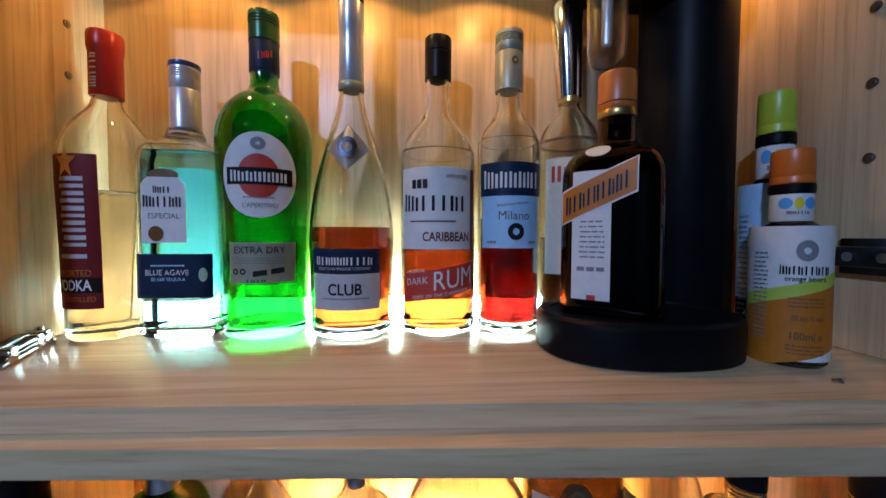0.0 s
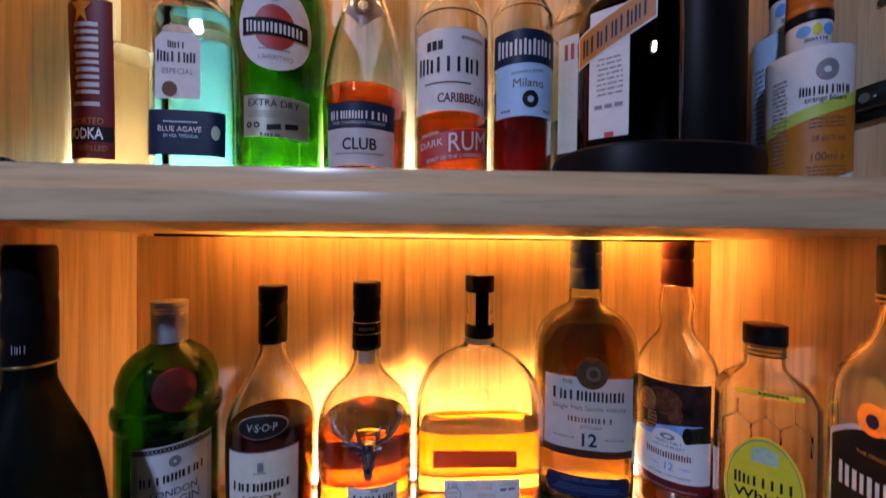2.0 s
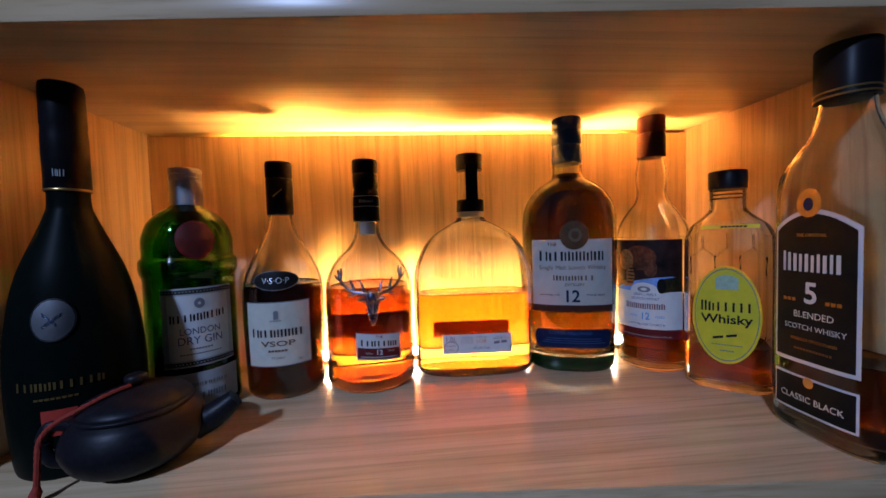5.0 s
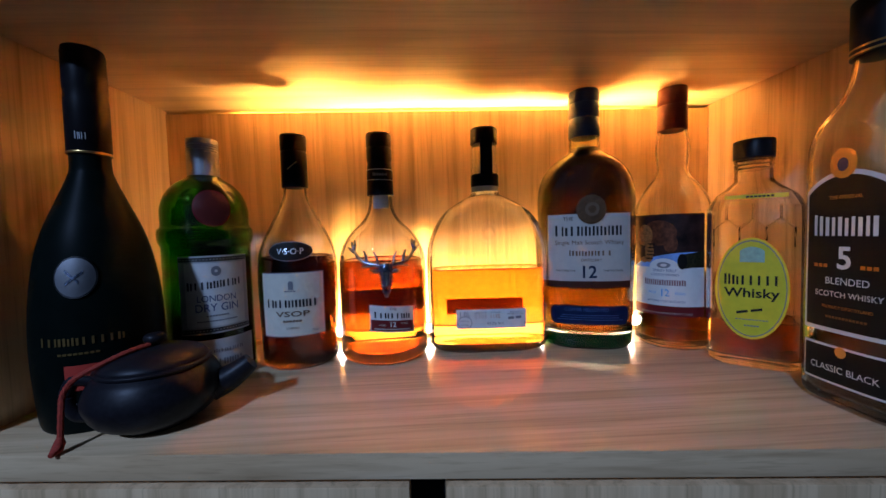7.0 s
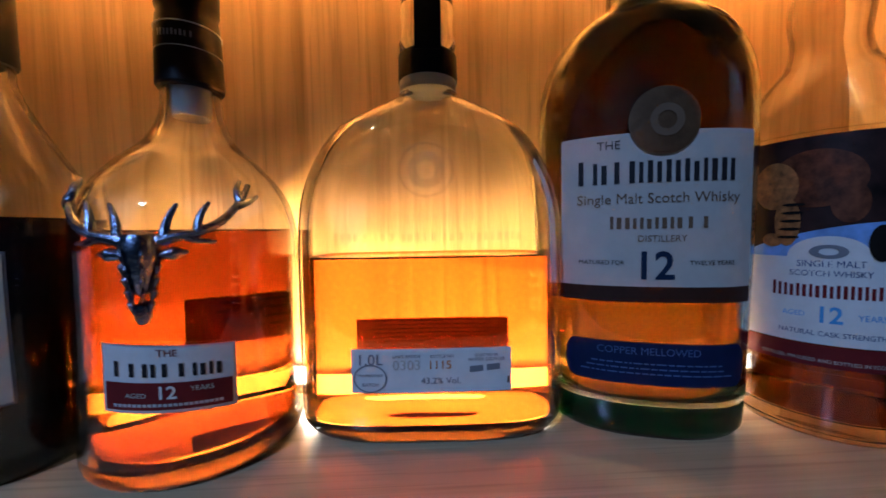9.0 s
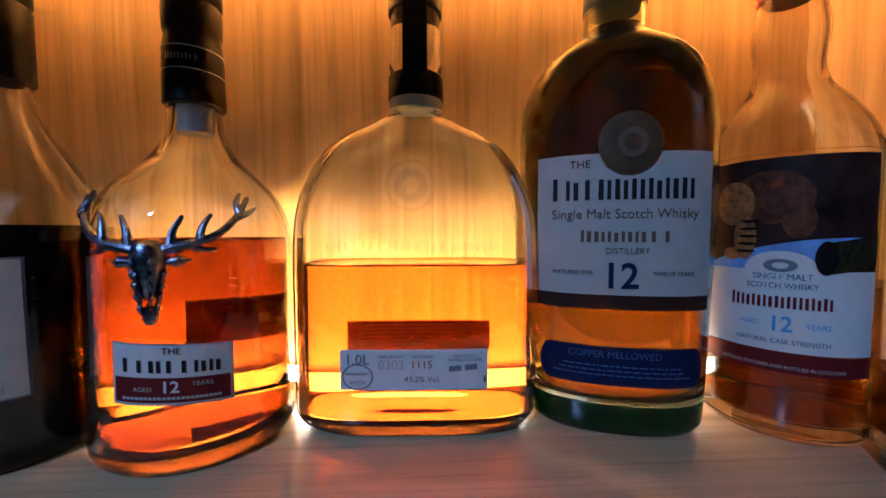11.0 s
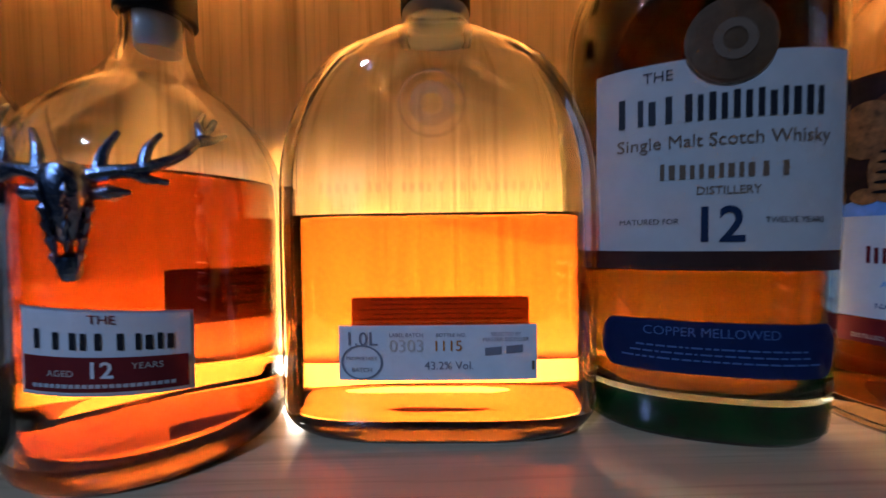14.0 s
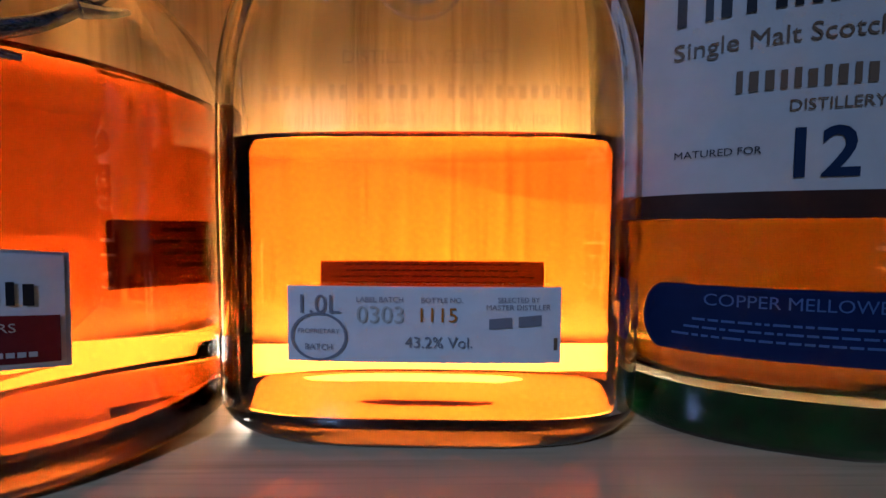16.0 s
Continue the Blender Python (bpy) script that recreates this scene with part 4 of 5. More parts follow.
part("spout", tube([Vector(p) for p in sp], [0.014 - 0.0056 * i / 12 for i in range(13)], 16), CLAY, tp)
hd = spline([Vector((-0.044, 0, 0.044)), Vector((-0.056, 0, 0.046)), Vector((-0.061, 0, 0.033)), Vector((-0.056, 0, 0.018)), Vector((-0.045, 0, 0.015))], 5)
part("handle", tube([Vector(p) for p in hd], [0.0052] * len(hd), 12), CLAY, tp)
co = spline([Vector((-0.002, -0.006, 0.0695)), Vector((-0.015, -0.014, 0.0675)), Vector((-0.032, -0.020, 0.061)), Vector((-0.046, -0.020, 0.054)), Vector((-0.053, -0.018, 0.047)), Vector((-0.056, -0.019, 0.040)),
             Vector((-0.056, -0.022, 0.030)), Vector((-0.056, -0.026, 0.010))], 6)
cord = part("cord", tube([Vector(p) for p in co], [0.0019 + 0.0004 * (i % 2) for i in range(len(co))], 8), CORD, tp, "twisted red cord")
part("tassel", tube([Vector((-0.056, -0.026, 0.012)), Vector((-0.056, -0.027, 0.008)), Vector((-0.057, -0.029, 0.004)), Vector((-0.059, -0.034, 0.002))], [0.0022, 0.0036, 0.0038, 0.0018]), CORD, cord)


# ---- upper shelf ----
# vodka
f = Form([(37, 0), (40, 4), (41, 12), (42, 80), (44.5, 168), (43, 190), (37, 205), (27, 219), (17, 231), (13.5, 242), (13, 256), (13, 280)])
b = bottle(-0.3410, 0.396, UPPER, -3, "clear vodka bottle with red cap and dark red label", f, CLEAR, WATERY, 0.144, 0.003, 0.008, slim=0.88)
part("capsule", turned([(15.2, 242), (15.8, 243), (15.6, 286), (16.4, 288), (17, 292), (17, 303), (16, 306), (14, 307)]), REDC, b, "red screw capsule")
strokes(f, 6, -0.002, 0.2660, 0.034, 0.009, PAPER, b, 0.0034, up=True, seed=101)
lab = mark("front_label", patch(f, -0.034, 0.023, 0.0320, 0.1780, 0.0006), DRED, b, "tall dark red label")
strokes(f, 6, -0.004, 0.1190, 0.082, 0.030, GREYL, lab, up=True, seed=102)
words(f, "IMPORTED", -0.006, 0.0665, ORANGEL, lab, width=0.040)
mark("label_band", patch(f, -0.034, 0.022, 0.0475, 0.0620, 0.0009), BLACKL, lab)
words(f, "VODKA", -0.006, 0.0550, PAPER, lab, width=0.040, height=0.0105, off=0.0014)
words(f, "DISTILLED", 0.002, 0.0415, ORANGEL, lab, width=0.030)
star = bmesh.new()
pts = []
for k in range(10):
    r = 0.0125 if k % 2 == 0 else 0.005
    an = math.pi / 2 + k * math.pi / 5
    pts.append(star.verts.new(f.place(-0.006 + r * math.cos(an), 0.170 + 1.4 * r * math.sin(an), 0.0014)))
star.faces.new(pts)
part("star", star, GOLD, b, "dull gold star")

# silver tequila
f = Form([(37, 0), (40, 4), (41, 10), (41, 80), (41, 165), (41, 178), (37, 189), (28, 196), (20, 202), (18, 207), (16.5, 213), (14, 216), (14, 235)], 0.033, 5.0)
b = bottle(-0.2680, 0.402, UPPER, 3, "square clear tequila bottle with pale label and steel cap", f, CLEAR, TEQUILA, 0.186, 0.003, 0.007, slim=0.92)
part("cap", cap_bm(15.4, 210, 279, 4, True), SILVER, b, "ribbed silver screw cap")
part("cap_top", turned([(15.4, 276), (15.9, 277), (15.7, 281), (14, 282)]), NAVY, b, "dark blue cap top")
part("neck_ring", turned([(17, 202), (19.5, 204), (19.5, 207), (17, 209)]), CLEAR, b)
lab = mark("front_label", patch(f, -0.029, 0.016, 0.0950, 0.1520, 0.0006, 0.014), PAPER, b, "pale arched label")
mark("label_arch", patch(f, -0.022, 0.009, 0.1595, 0.1635, 0.0009, 0.004), BRONZE, lab)
strokes(f, 4, -0.007, 0.1475, 0.018, 0.007, INK, lab, seed=111)
strokes(f, 6, -0.007, 0.1360, 0.039, 0.0115, INK, lab, seed=112)
words(f, "ESPECIAL", -0.006, 0.1215, INKG, lab, width=0.031)
part("wax_dot", disc(f, -0.014, 0.1040, 0.0075, 0.0075, 0.0012), RUSTL, lab, "round rust-red seal")
low = mark("lower_label", patch(f, -0.0385, 0.0385, 0.0400, 0.0840, 0.0006), NAVYL, b, "navy blue lower label")
words(f, "BLUE AGAVE", -0.004, 0.0655, PAPER, low, width=0.043)
words(f, "SILVER TEQUILA", -0.003, 0.0585, PALEBLUE, low, width=0.034)
strokes(f, 12, -0.003, 0.0725, 0.034, 0.0016, PALEBLUE, low, seed=113)
mark("rear_label", rear_patch(f, -0.036, 0.036, 0.036, 0.176, 0.0006), CYANL, b, "pale cyan rear film lit from behind")
mark("hologram", disc(f, 0.031, 0.0630, 0.004, 0.007, 0.0012), MINT, low)

# green vermouth
f = Form([(40, 0), (44, 4), (44.5, 12), (44.5, 64), (46, 120), (48.5, 165), (49.5, 195), (48, 213), (42, 229), (31, 243), (20, 251), (15.5, 258), (14.5, 270), (14.5, 300)])
b = bottle(-0.1850, 0.398, UPPER, 16, "bright green vermouth bottle with round white label", f, GREEN, None, 0, 0.003, 0.010, slim=0.95)
part("neck_band", turned([(15.2, 272), (15.6, 273), (15.4, 303), (15, 304)]), NAVYL, b, "printed neck band")
strokes(f, 4, 0.003, 0.2880, 0.017, 0.008, REDL, b, 0.0018, seed=121, slant=0.3)
part("cap", cap_bm(16, 304, 334, 3, False), GREENC, b, "dark green screw cap")
lab = mark("round_label", disc(f, -0.002, 0.1600, 0.0375, 0.0405, 0.0007, rows=8), PAPER, b, "round white label with red disc and black band")
part("red_disc", disc(f, -0.002, 0.1590, 0.020, 0.021, 0.0011), REDL, lab)
part("black_band", patch(f, -0.034, 0.031, 0.1510, 0.1670, 0.0014), BLACKL, lab)
strokes(f, 7, -0.0015, 0.1590, 0.056, 0.0105, PAPER, lab, 0.0018, seed=122)
words(f, "L'APERITIVO", -0.001, 0.1315, INKG, lab, width=0.033)
strokes(f, 10, -0.002, 0.1390, 0.03, 0.0014, INKG, lab, seed=124)
mark("crest", disc(f, -0.002, 0.1895, 0.007, 0.006, 0.0012, 0.3), INKG, lab)
low = mark("lower_label", patch(f, -0.034, 0.034, 0.0560, 0.0960, 0.0006), SAGE, b, "pale green grey rectangular label")
words(f, "EXTRA DRY", -0.003, 0.0885, INK, low, width=0.050)
strokes(f, 2, 0.008, 0.0675, 0.034, 0.006, INK, low, seed=125, slant=0.12)
fine_print(f, 0, 0.0805, 0.058, 3, 0.0024, INKG, low)
for uu in (-0.027, -0.019):
    mark("stamp", disc(f, uu, 0.0675, 0.003, 0.003, 0.0010, 0.5, 12, 1), INK, low)
strokes(f, 4, -0.006, 0.0585, 0.02, 0.003, INK, low, seed=127)

# teardrop cognac
f = Form([(38, 0), (42, 4), (43, 12), (44.5, 80), (45, 100), (42.5, 130), (36, 165), (27, 197), (17.5, 228), (13, 250), (12.2, 262), (12.2, 300)])
b = bottle(-0.0935, 0.392, UPPER, 0, "teardrop cognac bottle with silver diamond badge", f, CLEAR, COGNAC2, 0.110, 0.003, 0.007, slim=0.98)
part("capsule", turned([(12.8, 256), (13.4, 257), (13, 300), (12.8, 316), (13.6, 318), (13.6, 345)]), SILVER, b, "long silver capsule")
part("stopper", turned([(13, 345), (13.6, 346), (13.4, 372), (12, 374)]), BLACK, b, "black stopper")
part("capsule_ring", turned([(13.2, 255), (13.8, 256), (13.8, 262), (13.2, 263)]), SAGE, b)
dia = bmesh.new()
g = [dia.verts.new(f.place(0.001 + u, 0.190 + z, o)) for u, z, o in ((-0.0245, 0, 0.001), (0, -0.024, 0.001), (0.0245, 0, 0.001), (0, 0.024, 0.001), (0, 0, 0.0035))]
for k in range(4):
    dia.faces.new((g[k], g[(k + 1) % 4], g[4]))
d = part("diamond_badge", dia, SILVER, b, "silver diamond badge", 10)
mark("motif", disc(f, 0.001, 0.190, 0.010, 0.011, 0.0034, 0.5), PEWTER, d)
up = mark("front_label", patch(f, -0.037, 0.037, 0.066, 0.090, 0.0006), NAVYL, b, "navy over grey label")
strokes(f, 10, -0.001, 0.0785, 0.060, 0.0085, PAPER, up, seed=131)
words(f, "FINE CHAMPAGNE COGNAC", -0.001, 0.0707, GREYL, up, width=0.054)
low = mark("lower_label", patch(f, -0.037, 0.037, 0.030, 0.0655, 0.0006), GREYL, b, "grey lower label")
words(f, "CLUB", 0.0, 0.0505, INK, low, width=0.034, height=0.0115)
strokes(f, 16, 0, 0.0415, 0.05, 0.0016, INKG, low, seed=132)

# dark rum
f = Form([(36, 0), (40, 4), (41, 12), (41, 60), (40.5, 180), (39.5, 193), (34, 208), (25, 221), (17, 232), (14, 243), (13, 262), (13, 290)])
b = bottle(-0.001, 0.399, UPPER, 0, "clear dark rum bottle with white and red labels", f, CLEAR, RUM, 0.100, 0.003, 0.007)
part("cap", cap_bm(14.6, 272, 317, 0, True), BLACK, b, "black screw cap")
lab = mark("front_label", patch(f, -0.047, 0.045, 0.089, 0.172, 0.0006, nu=30), PAPER, b, "white label with red side strip")
mark("label_strip", patch(f, 0.037, 0.045, 0.089, 0.172, 0.0009), DRED, lab)
words(f, "IMPORTED", 0.019, 0.1625, DRED, lab, width=0.025)
strokes(f, 3, -0.021, 0.1555, 0.019, 0.010, INK, lab, seed=141)
strokes(f, 7, -0.005, 0.1365, 0.073, 0.0175, INK, lab, seed=142)
strokes(f, 26, -0.008, 0.1175, 0.05, 0.0018, INK, lab, seed=143)
words(f, "CARIBBEAN", 0.008, 0.1020, DRED, lab, width=0.052, height=0.0095)
low = mark("lower_label", patch(f, -0.043, 0.041, 0.040, 0.070, 0.0006, slant=0.014), REDL, b, "slanted red lower label")
words(f, "ORIGINAL", -0.026, 0.0665, PAPER, low, width=0.022, slant=0.14)
words(f, "DARK", -0.025, 0.0565, PAPER, low, width=0.026, slant=0.14)
words(f, "RUM", 0.016, 0.0600, PAPER, low, width=0.044, height=0.019, slant=0.14)
words(f, "SPIRIT OF THE CARIBBEAN", 0.001, 0.0435, PAPER, low, width=0.062, slant=0.14)

# red aperitif
f = Form([(31, 0), (34.5, 4), (35, 12), (35, 90), (35.5, 195), (34, 208), (29, 220), (20, 231), (15, 241), (14, 252), (14, 300)])
b = bottle(0.0785, 0.401, UPPER, -4, "clear bottle of red aperitif with navy and white label", f, CLEAR, BITTER, 0.121, 0.003, 0.010, slim=0.97)
part("capsule", cap_bm(16, 263, 328, 4, True), SAGE, b, "ribbed sage green capsule")
mark("badge", disc(f, 0.004, 0.292, 0.004, 0.004, 0.0032, 0.6), BRONZE, b)
lab = mark("front_label", patch(f, -0.038, 0.038, 0.090, 0.180, 0.0006, nu=30), PALEBLUE, b, "pale blue label with navy heading")
mark("label_band", patch(f, -0.042, 0.042, 0.145, 0.180, 0.0009, nu=30), NAVYL, lab)
strokes(f, 7, 0.0, 0.1625, 0.070, 0.019, PAPER, lab, 0.0014, seed=151)
strokes(f, 8, 0.0, 0.1365, 0.036, 0.003, INKG, lab, seed=152, slant=0.1)
words(f, "Milano", 0.001, 0.1245, INKB, lab, width=0.034)
part("seal", disc(f, 0.003, 0.1075, 0.009, 0.009, 0.0012, 0.4), INK, lab, "black sunburst seal")
strokes(f, 3, -0.024, 0.0965, 0.012, 0.003, INKG, lab, seed=153)
strokes(f, 3, 0.024, 0.0965, 0.012, 0.003, INKG, lab, seed=154)

# half-hidden bottle with a chrome pourer
f = Form([(32, 0), (35, 4), (36, 12), (36, 195), (35.5, 210), (31, 225), (23, 238), (15, 249), (12, 258), (11.5, 285)])
b = bottle(0.156, 0.419, UPPER, -8, "clear aperitif bottle with cream label and chrome pourer", f, CLEAR, WHISKY3, 0.10, 0.003, 0.010)
pr = bmesh.new()
rings = [ring(pr, r, r * 0.9, z, 2.0, dx, 0) for r, z, dx in ((0.0125, 0.262, 0), (0.0145, 0.264, 0), (0.0155, 0.290, -0.001), (0.0175, 0.330, -0.003), (0.0185, 0.366, -0.005), (0.012, 0.374, -0.009), (0.004, 0.378, -0.013))]
part("pourer", skin(pr, rings), CHROME, b, "polished chrome pourer")
part("capsule_ring", turned([(12.6, 258), (13.4, 259), (13.4, 265), (12.6, 266)]), GOLD, b)
lab = mark("front_label", patch(f, -0.036, 0.036, 0.06, 0.190, 0.0006, nu=30), CREAM, b, "cream label with red edge")
strokes(f, 4, 0.0, 0.172, 0.056, 0.018, REDL, lab, seed=161)

# sparkling water maker
so = tagged(new("sparkling_water_maker"), "matt black sparkling water maker with clear nozzle tube", "water maker")
so.matrix_world = pose(0.176, 0.315, UPPER)
bm = bmesh.new()
skin(bm, [ring(bm, a, d, z, 2.3) for a, d, z in ((0.084, 0.062, 0), (0.0875, 0.0655, 0.002), (0.088, 0.066, 0.028), (0.087, 0.065, 0.033), (0.084, 0.062, 0.0355), (0.076, 0.054, 0.0355), (0.075, 0.053, 0.0335))])
part("drip_base", bm, BLACKP, so)
bm = bmesh.new()
skin(bm, [ring(bm, a, a, z, 2.0, 0.105, 0.080) for a, z in ((0.0470, 0), (0.0480, 0.003), (0.0480, 0.38), (0.047, 0.40), (0.04, 0.405))])
part("column", bm, BLACKP, so)
bm = bmesh.new()
skin(bm, [ring(bm, a, a * 0.6, z, 3.0, 0.055, 0.055) for a, z in ((0.095, 0.372), (0.10, 0.376), (0.10, 0.42), (0.095, 0.426))])
part("head", bm, BLACKP, so)
tb = bmesh.new()
tp_pts = spline([(3, 264), (9, 265), (14.5, 269), (17, 276), (17.6, 290), (18.5, 330), (19, 372)], 4)
rings = [ring(tb, a / 1000, a / 1000, z / 1000, 2.0, -0.019, 0.022) for a, z in tp_pts] + [ring(tb, a / 1000 - 0.0015, a / 1000 - 0.0015, z / 1000 + 0.0012, 2.0, -0.019, 0.022) for a, z in reversed(tp_pts)]
part("nozzle_tube", skin(tb, rings), POLY, so, "frosted clear plastic tube")
part("nozzle", turned([(4, 285), (5, 287), (5, 372)], 1, -0.019, 0.022), PAPER, so, "white inner nozzle")

# orange liqueur on the water maker's tray
f = Form([(40, 0), (44, 3), (45.5, 8), (45.5, 60), (45, 120), (43, 136), (37, 147), (28, 153), (20, 158), (18, 165), (17.5, 176), (17.5, 200)], 0.0455, 5.0)
b = bottle(0.1600, 0.322, UPPER + 0.0337, -38, "square dark amber liqueur bottle with orange cap", f, BROWN, None, 0, 0.003, 0.008, slim=0.93)
b.matrix_world = b.matrix_world @ Matrix.Diagonal((1, 1, 0.962, 1))
part("cap", turned([(17.4, 191), (18, 192), (18, 196), (17.2, 197), (18, 198), (17.6, 224), (16.6, 226), (15, 226.5)]), AMBERC, b, "orange screw cap")
part("neck_band", turned([(17.8, 184), (18.2, 185), (18, 190), (17.6, 191)]), GOLD, b, "tan neck band")
lab = mark("front_label", patch(f, -0.030, 0.004, 0.0150, 0.1300, 0.0006), PAPER, b, "tall white label with diagonal orange banner")
mark("label_ribbon", patch(f, -0.014, -0.004, 0.1430, 0.1520, 0.0006), DRED, b, "dark red ribbon")
mark("wax_seal", disc(f, -0.010, 0.1490, 0.011, 0.006, 0.002), CREAM, b, "round cream seal")
ban = mark("banner", patch(f, -0.040, 0.024, 0.0970, 0.1250, 0.0012, slant=0.028), ORANGEL, lab, "slanted orange banner")
mark("banner_edge", patch(f, -0.041, 0.025, 0.0955, 0.1265, 0.0010, slant=0.028), PAPER, ban)
strokes(f, 9, -0.008, 0.1110, 0.056, 0.017, NAVYL, ban, 0.0018, slant=0.44, seed=171)
fine_print(f, -0.012, 0.0850, 0.024, 8, 0.0045, INKG, lab)
strokes(f, 3, -0.012, 0.0430, 0.026, 0.004, INKG, lab, seed=173)
strokes(f, 1, -0.011, 0.0175, 0.010, 0.005, REDL, lab, seed=174)


def bitters(x, y, turn, cap_mat, label, low_mat, k, tall=1.0):
    f = Form([(30 * k, 0), (33 * k, 3), (33.5 * k, 8), (33.5 * k, 98 * k), (31 * k, 106 * k), (24 * k, 112 * k), (18 * k, 116 * k), (17 * k, 122 * k), (17 * k, 145 * k)])
    b = bottle(x, y, UPPER, turn, label, f, BROWN, None, 0, 0.002, 0.006, "bitters_bottle", "bitters bottles", 0.76)
    b.matrix_world = b.matrix_world @ Matrix.Diagonal((1, 1, tall, 1))
    part("cap", turned([(18.4 * k, 146 * k), (19 * k, 147 * k), (18.6 * k, 151 * k), (18.2 * k, 152 * k), (18.8 * k, 153 * k), (18.2 * k, 172 * k), (17.4 * k, 174 * k), (15 * k, 174.5 * k)]), cap_mat, b, "plastic screw cap")
    part("neck_collar", turned([(18.6 * k, 138 * k), (19.4 * k, 139 * k), (19.4 * k, 145 * k), (18.6 * k, 146 * k)]), BLACKP, b)
    nl = part("neck_label", turned([(18.0 * k, 115 * k), (18.3 * k, 115.5 * k), (18.3 * k, 137 * k), (18.0 * k, 137.5 * k)]), PAPER, b, "white neck label")
    f2 = Form([(18.4 * k, 110 * k), (18.4 * k, 140 * k)])
    for uu in (-0.011 * k, 0.011 * k):
        mark("neck_print", disc(f2, uu, 0.130 * k, 0.006 * k, 0.0045 * k, 0.0006), SKYINK, nl)
    mark("neck_print", disc(f2, 0, 0.130 * k, 0.004 * k, 0.0045 * k, 0.0008), YELLOW, nl)
    strokes(f2, 7, 0, 0.1225 * k, 0.020 * k, 0.003 * k, INK, nl, 0.0006, seed=181)
    wrap = bmesh.new()
    zs = [0.006 if tall == 1.0 else 0.033, 0.036 * k, 0.06 * k, 0.09 * k, 0.102 * k, 0.1115 * k]
    rr = [0.0344 * k, 0.0344 * k, 0.0344 * k, 0.0345 * k, 0.0350 * k, 0.0346 * k]
    skin(wrap, [ring(wrap, r, r, z, 2.0) for r, z in zip(rr, zs)], False, False)
    wl = part("paper_wrap", wrap, PAPER if low_mat is ORANGEL else PALEBLUE, b, "oversized paper wrap")
    f3 = Form([(34.6 * k, 0), (34.6 * k, 110 * k)])
    if low_mat is ORANGEL:
        mark("wrap_band", patch(f3, -0.053 * k, 0.053 * k, 0.007, 0.058 * k, 0.0003, slant=0.026, nu=40), ORANGEL, wl, "orange lower band")
        mark("wrap_band", patch(f3, -0.053 * k, 0.053 * k, 0.058 * k, 0.068 * k, 0.0005, slant=0.026, nu=40), LIMEL, wl, "lime green wave")
        words(f3, "28 alc.% vol", 0.004, 0.040 * k, INKB, wl, width=0.027)
        words(f3, "100ml e", 0.004, 0.026 * k, INKB, wl, width=0.027)
        words(f3, "orange bitters", 0.002, 0.070 * k, INK, wl, width=0.034)
    fine_print(f3, -0.036 * k, 0.090 * k, 0.016 * k, 20, 0.0036 * k, INKG, wl)
    strokes(f3, 9, 0.002, 0.0775 * k, 0.042 * k, 0.0075 * k, INK, wl, seed=182)
    mark("crest", disc(f3, 0.002, 0.0925 * k, 0.009 * k, 0.008 * k, 0.0009, 0.35), INKG, wl)
    fine_print(f3, 0.004, 0.055 * k, 0.034 * k, 3, 0.003, INKB, wl, seed=9)
    fine_print(f3, 0.004, 0.018 * k, 0.036 * k, 3, 0.003, INKB, wl, seed=10)
    return b


bitters(0.2855, 0.276, -28, ORANGEC, "small orange bitters bottle with oversized paper label", ORANGEL, 1.0)
bitters(0.3125, 0.3165, -38, LIMEC, "dark bitters bottle with lime cap and pale paper wrap", PALEBLUE, 1.0, 1.36)


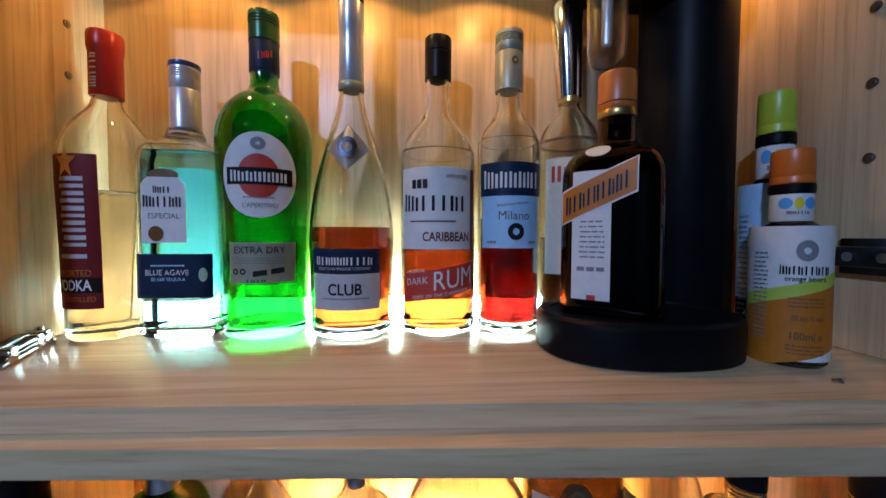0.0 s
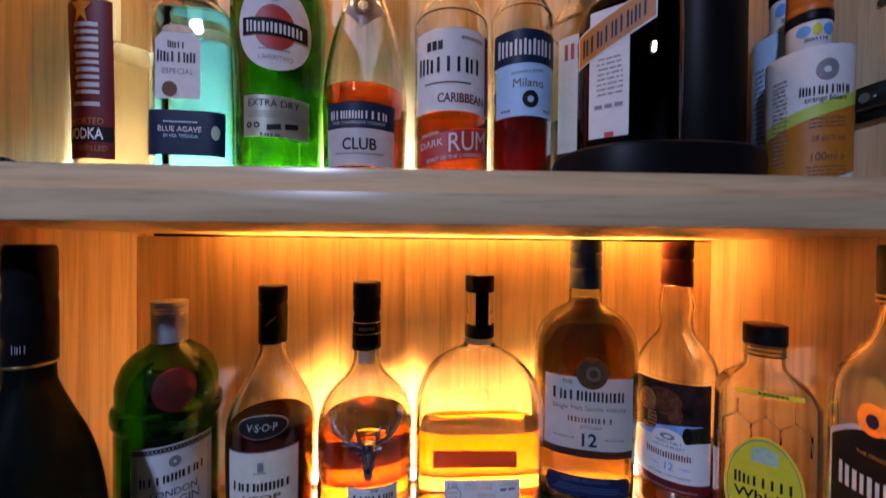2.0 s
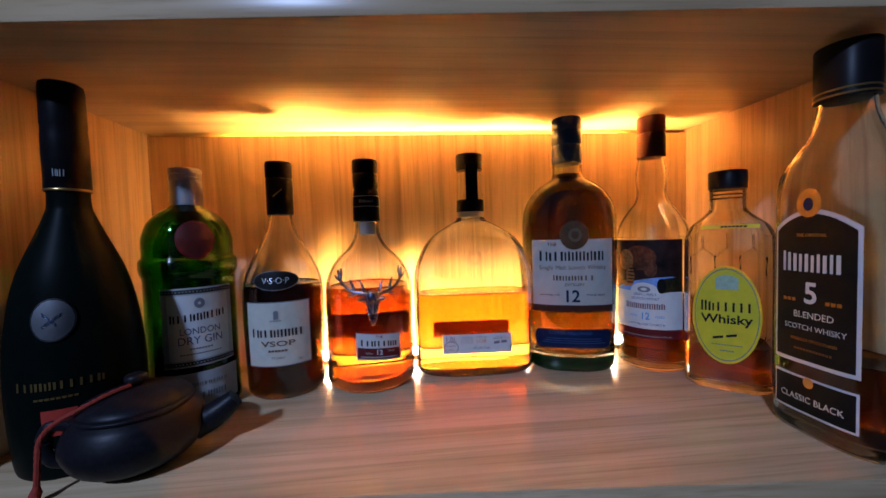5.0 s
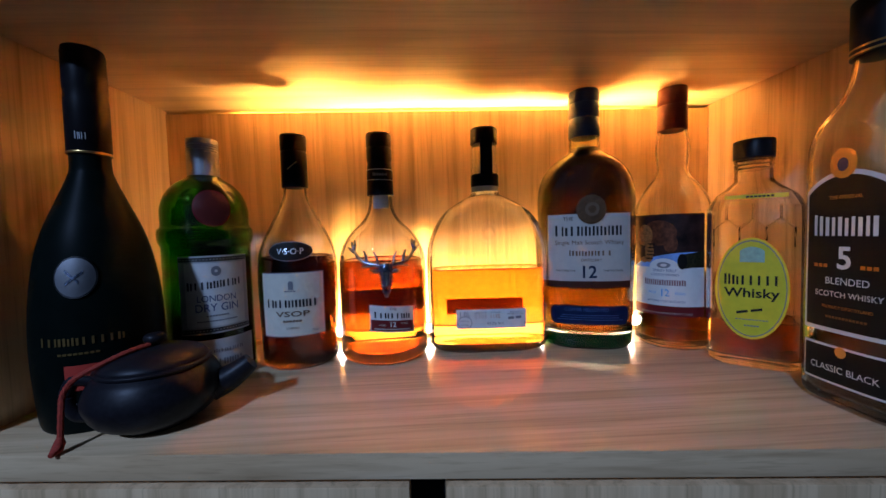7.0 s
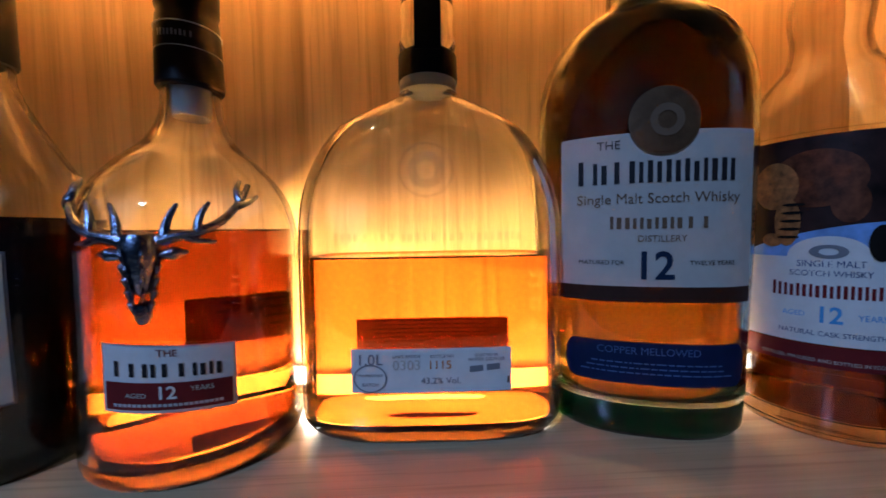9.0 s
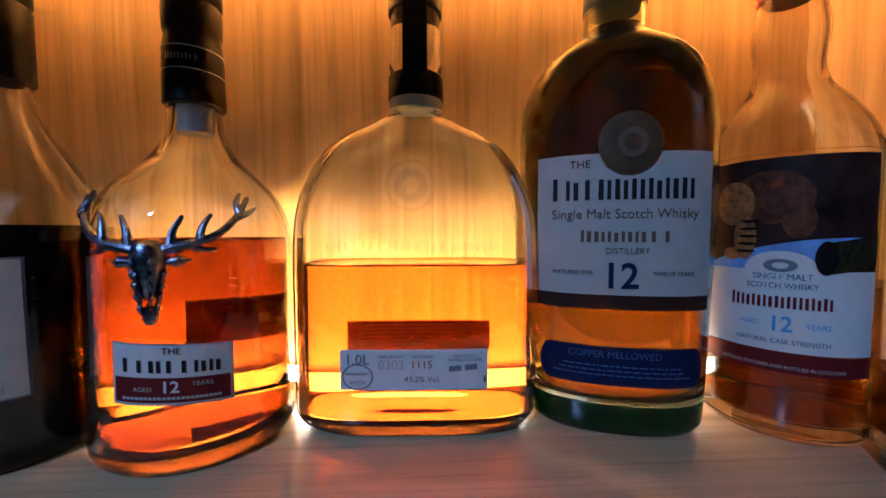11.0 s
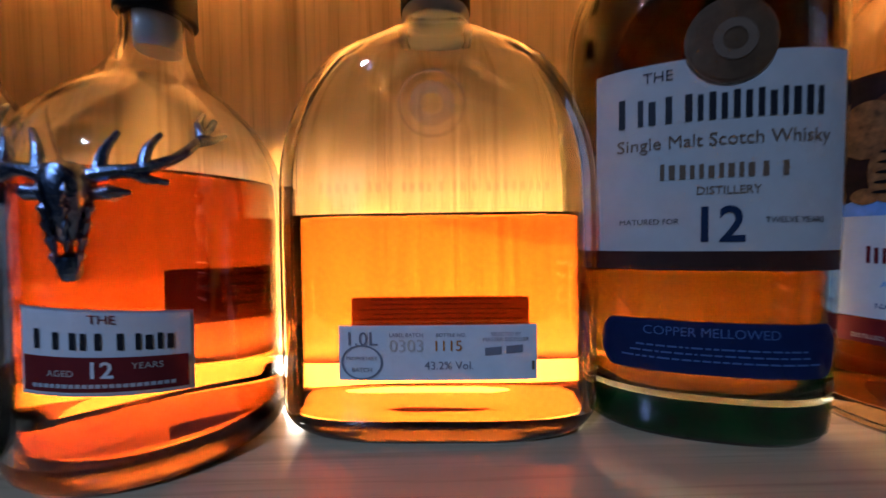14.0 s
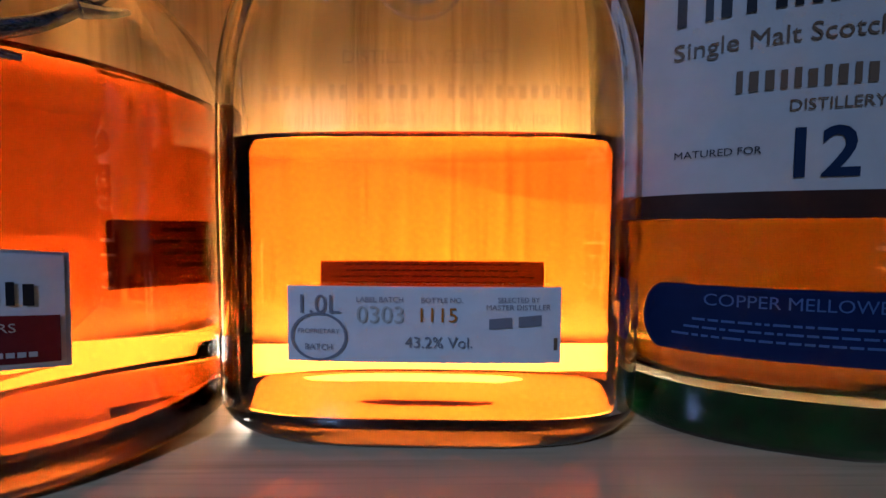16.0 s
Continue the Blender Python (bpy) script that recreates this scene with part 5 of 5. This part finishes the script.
def hinge(x, y, z, side, label):
    h = tagged(new("cabinet_hinge"), label, "hinge", "cabinet hinges")
    h.matrix_world = pose(x, y, z, 0, 0, 0)
    s = side
    part("mounting_plate", box(bmesh.new(), min(0, -s * 0.004), max(0, -s * 0.004), -0.028, 0.03, -0.016, 0.016, 0.0012), DSTEEL, h)
    arm = bmesh.new()
    box(arm, min(-s * 0.004, -s * 0.017), max(-s * 0.004, -s * 0.017), -0.055, 0.026, -0.009, 0.009, 0.003)
    a = part("hinge_arm", arm, DSTEEL, h)
    for yy in (-0.012, 0.012):
        bm = bmesh.new()
        bmesh.ops.create_cone(bm, cap_ends=True, segments=18, radius1=0.0042, radius2=0.0038, depth=0.003, matrix=pose(-s * 0.018, yy, 0, 0, 90, 0))
        part("screw", bm, CHROME, a)
    bm = bmesh.new()
    bmesh.ops.create_cone(bm, cap_ends=True, segments=28, radius1=0.017, radius2=0.016, depth=0.011, matrix=pose(-s * 0.014, -0.068, 0, 0, 90, 0))
    part("hinge_cup", bm, DSTEEL, h)
    return h


hinge(UR, 0.272, 1.328, 1, "steel cup hinge on the cabinet side")

# folded steel bottle opener lying on the shelf
op = tagged(new("bottle_opener"), "folded steel pocket bottle opener lying on the shelf", "bottle opener")
op.matrix_world = pose(-0.3640, 0.328, UPPER, 0, 0, 115)
for k in range(3):
    part("blade", box(bmesh.new(), -0.046 + 0.004 * k, 0.046 - 0.003 * k, -0.0085, 0.0085, 0.0042 * k, 0.0042 * k + 0.0036, 0.0014), (STEEL, DSTEEL, STEEL)[k], op)
for xx, w in ((-0.030, 0.006), (0.014, 0.005), (0.030, 0.007)):
    part("bolster", box(bmesh.new(), xx - w, xx + w, -0.0095, 0.0095, 0.0004, 0.0136, 0.0018), CHROME, op)
part("lever", box(bmesh.new(), -0.040, 0.008, -0.0045, 0.0045, 0.0128, 0.0162, 0.0012), DSTEEL, op)
for xx in (-0.038, 0.036):
    bm = bmesh.new()
    bmesh.ops.create_cone(bm, cap_ends=True, segments=18, radius1=0.0040, radius2=0.0034, depth=0.016, matrix=pose(xx, 0, 0.0085, 0, 0, 0))
    part("pivot", bm, CHROME, op)

# small metal peg left lying on the upper shelf
pg = tagged(new("shelf_peg"), "tiny steel shelf peg lying on the upper shelf", "shelf peg")
pg.matrix_world = pose(0.274, 0.2285, UPPER, 0, 0, 20)
part("flange", turned([(2.8, 0.1), (3.2, 0.4), (3.2, 1.4), (2.8, 1.7)]), STEEL, pg)
bm = bmesh.new()
bmesh.ops.create_cone(bm, cap_ends=True, segments=14, radius1=0.0013, radius2=0.0010, depth=0.0065, matrix=pose(0.0062, 0, 0.0014, 0, 90, 0))
part("stem", bm, CHROME, pg)
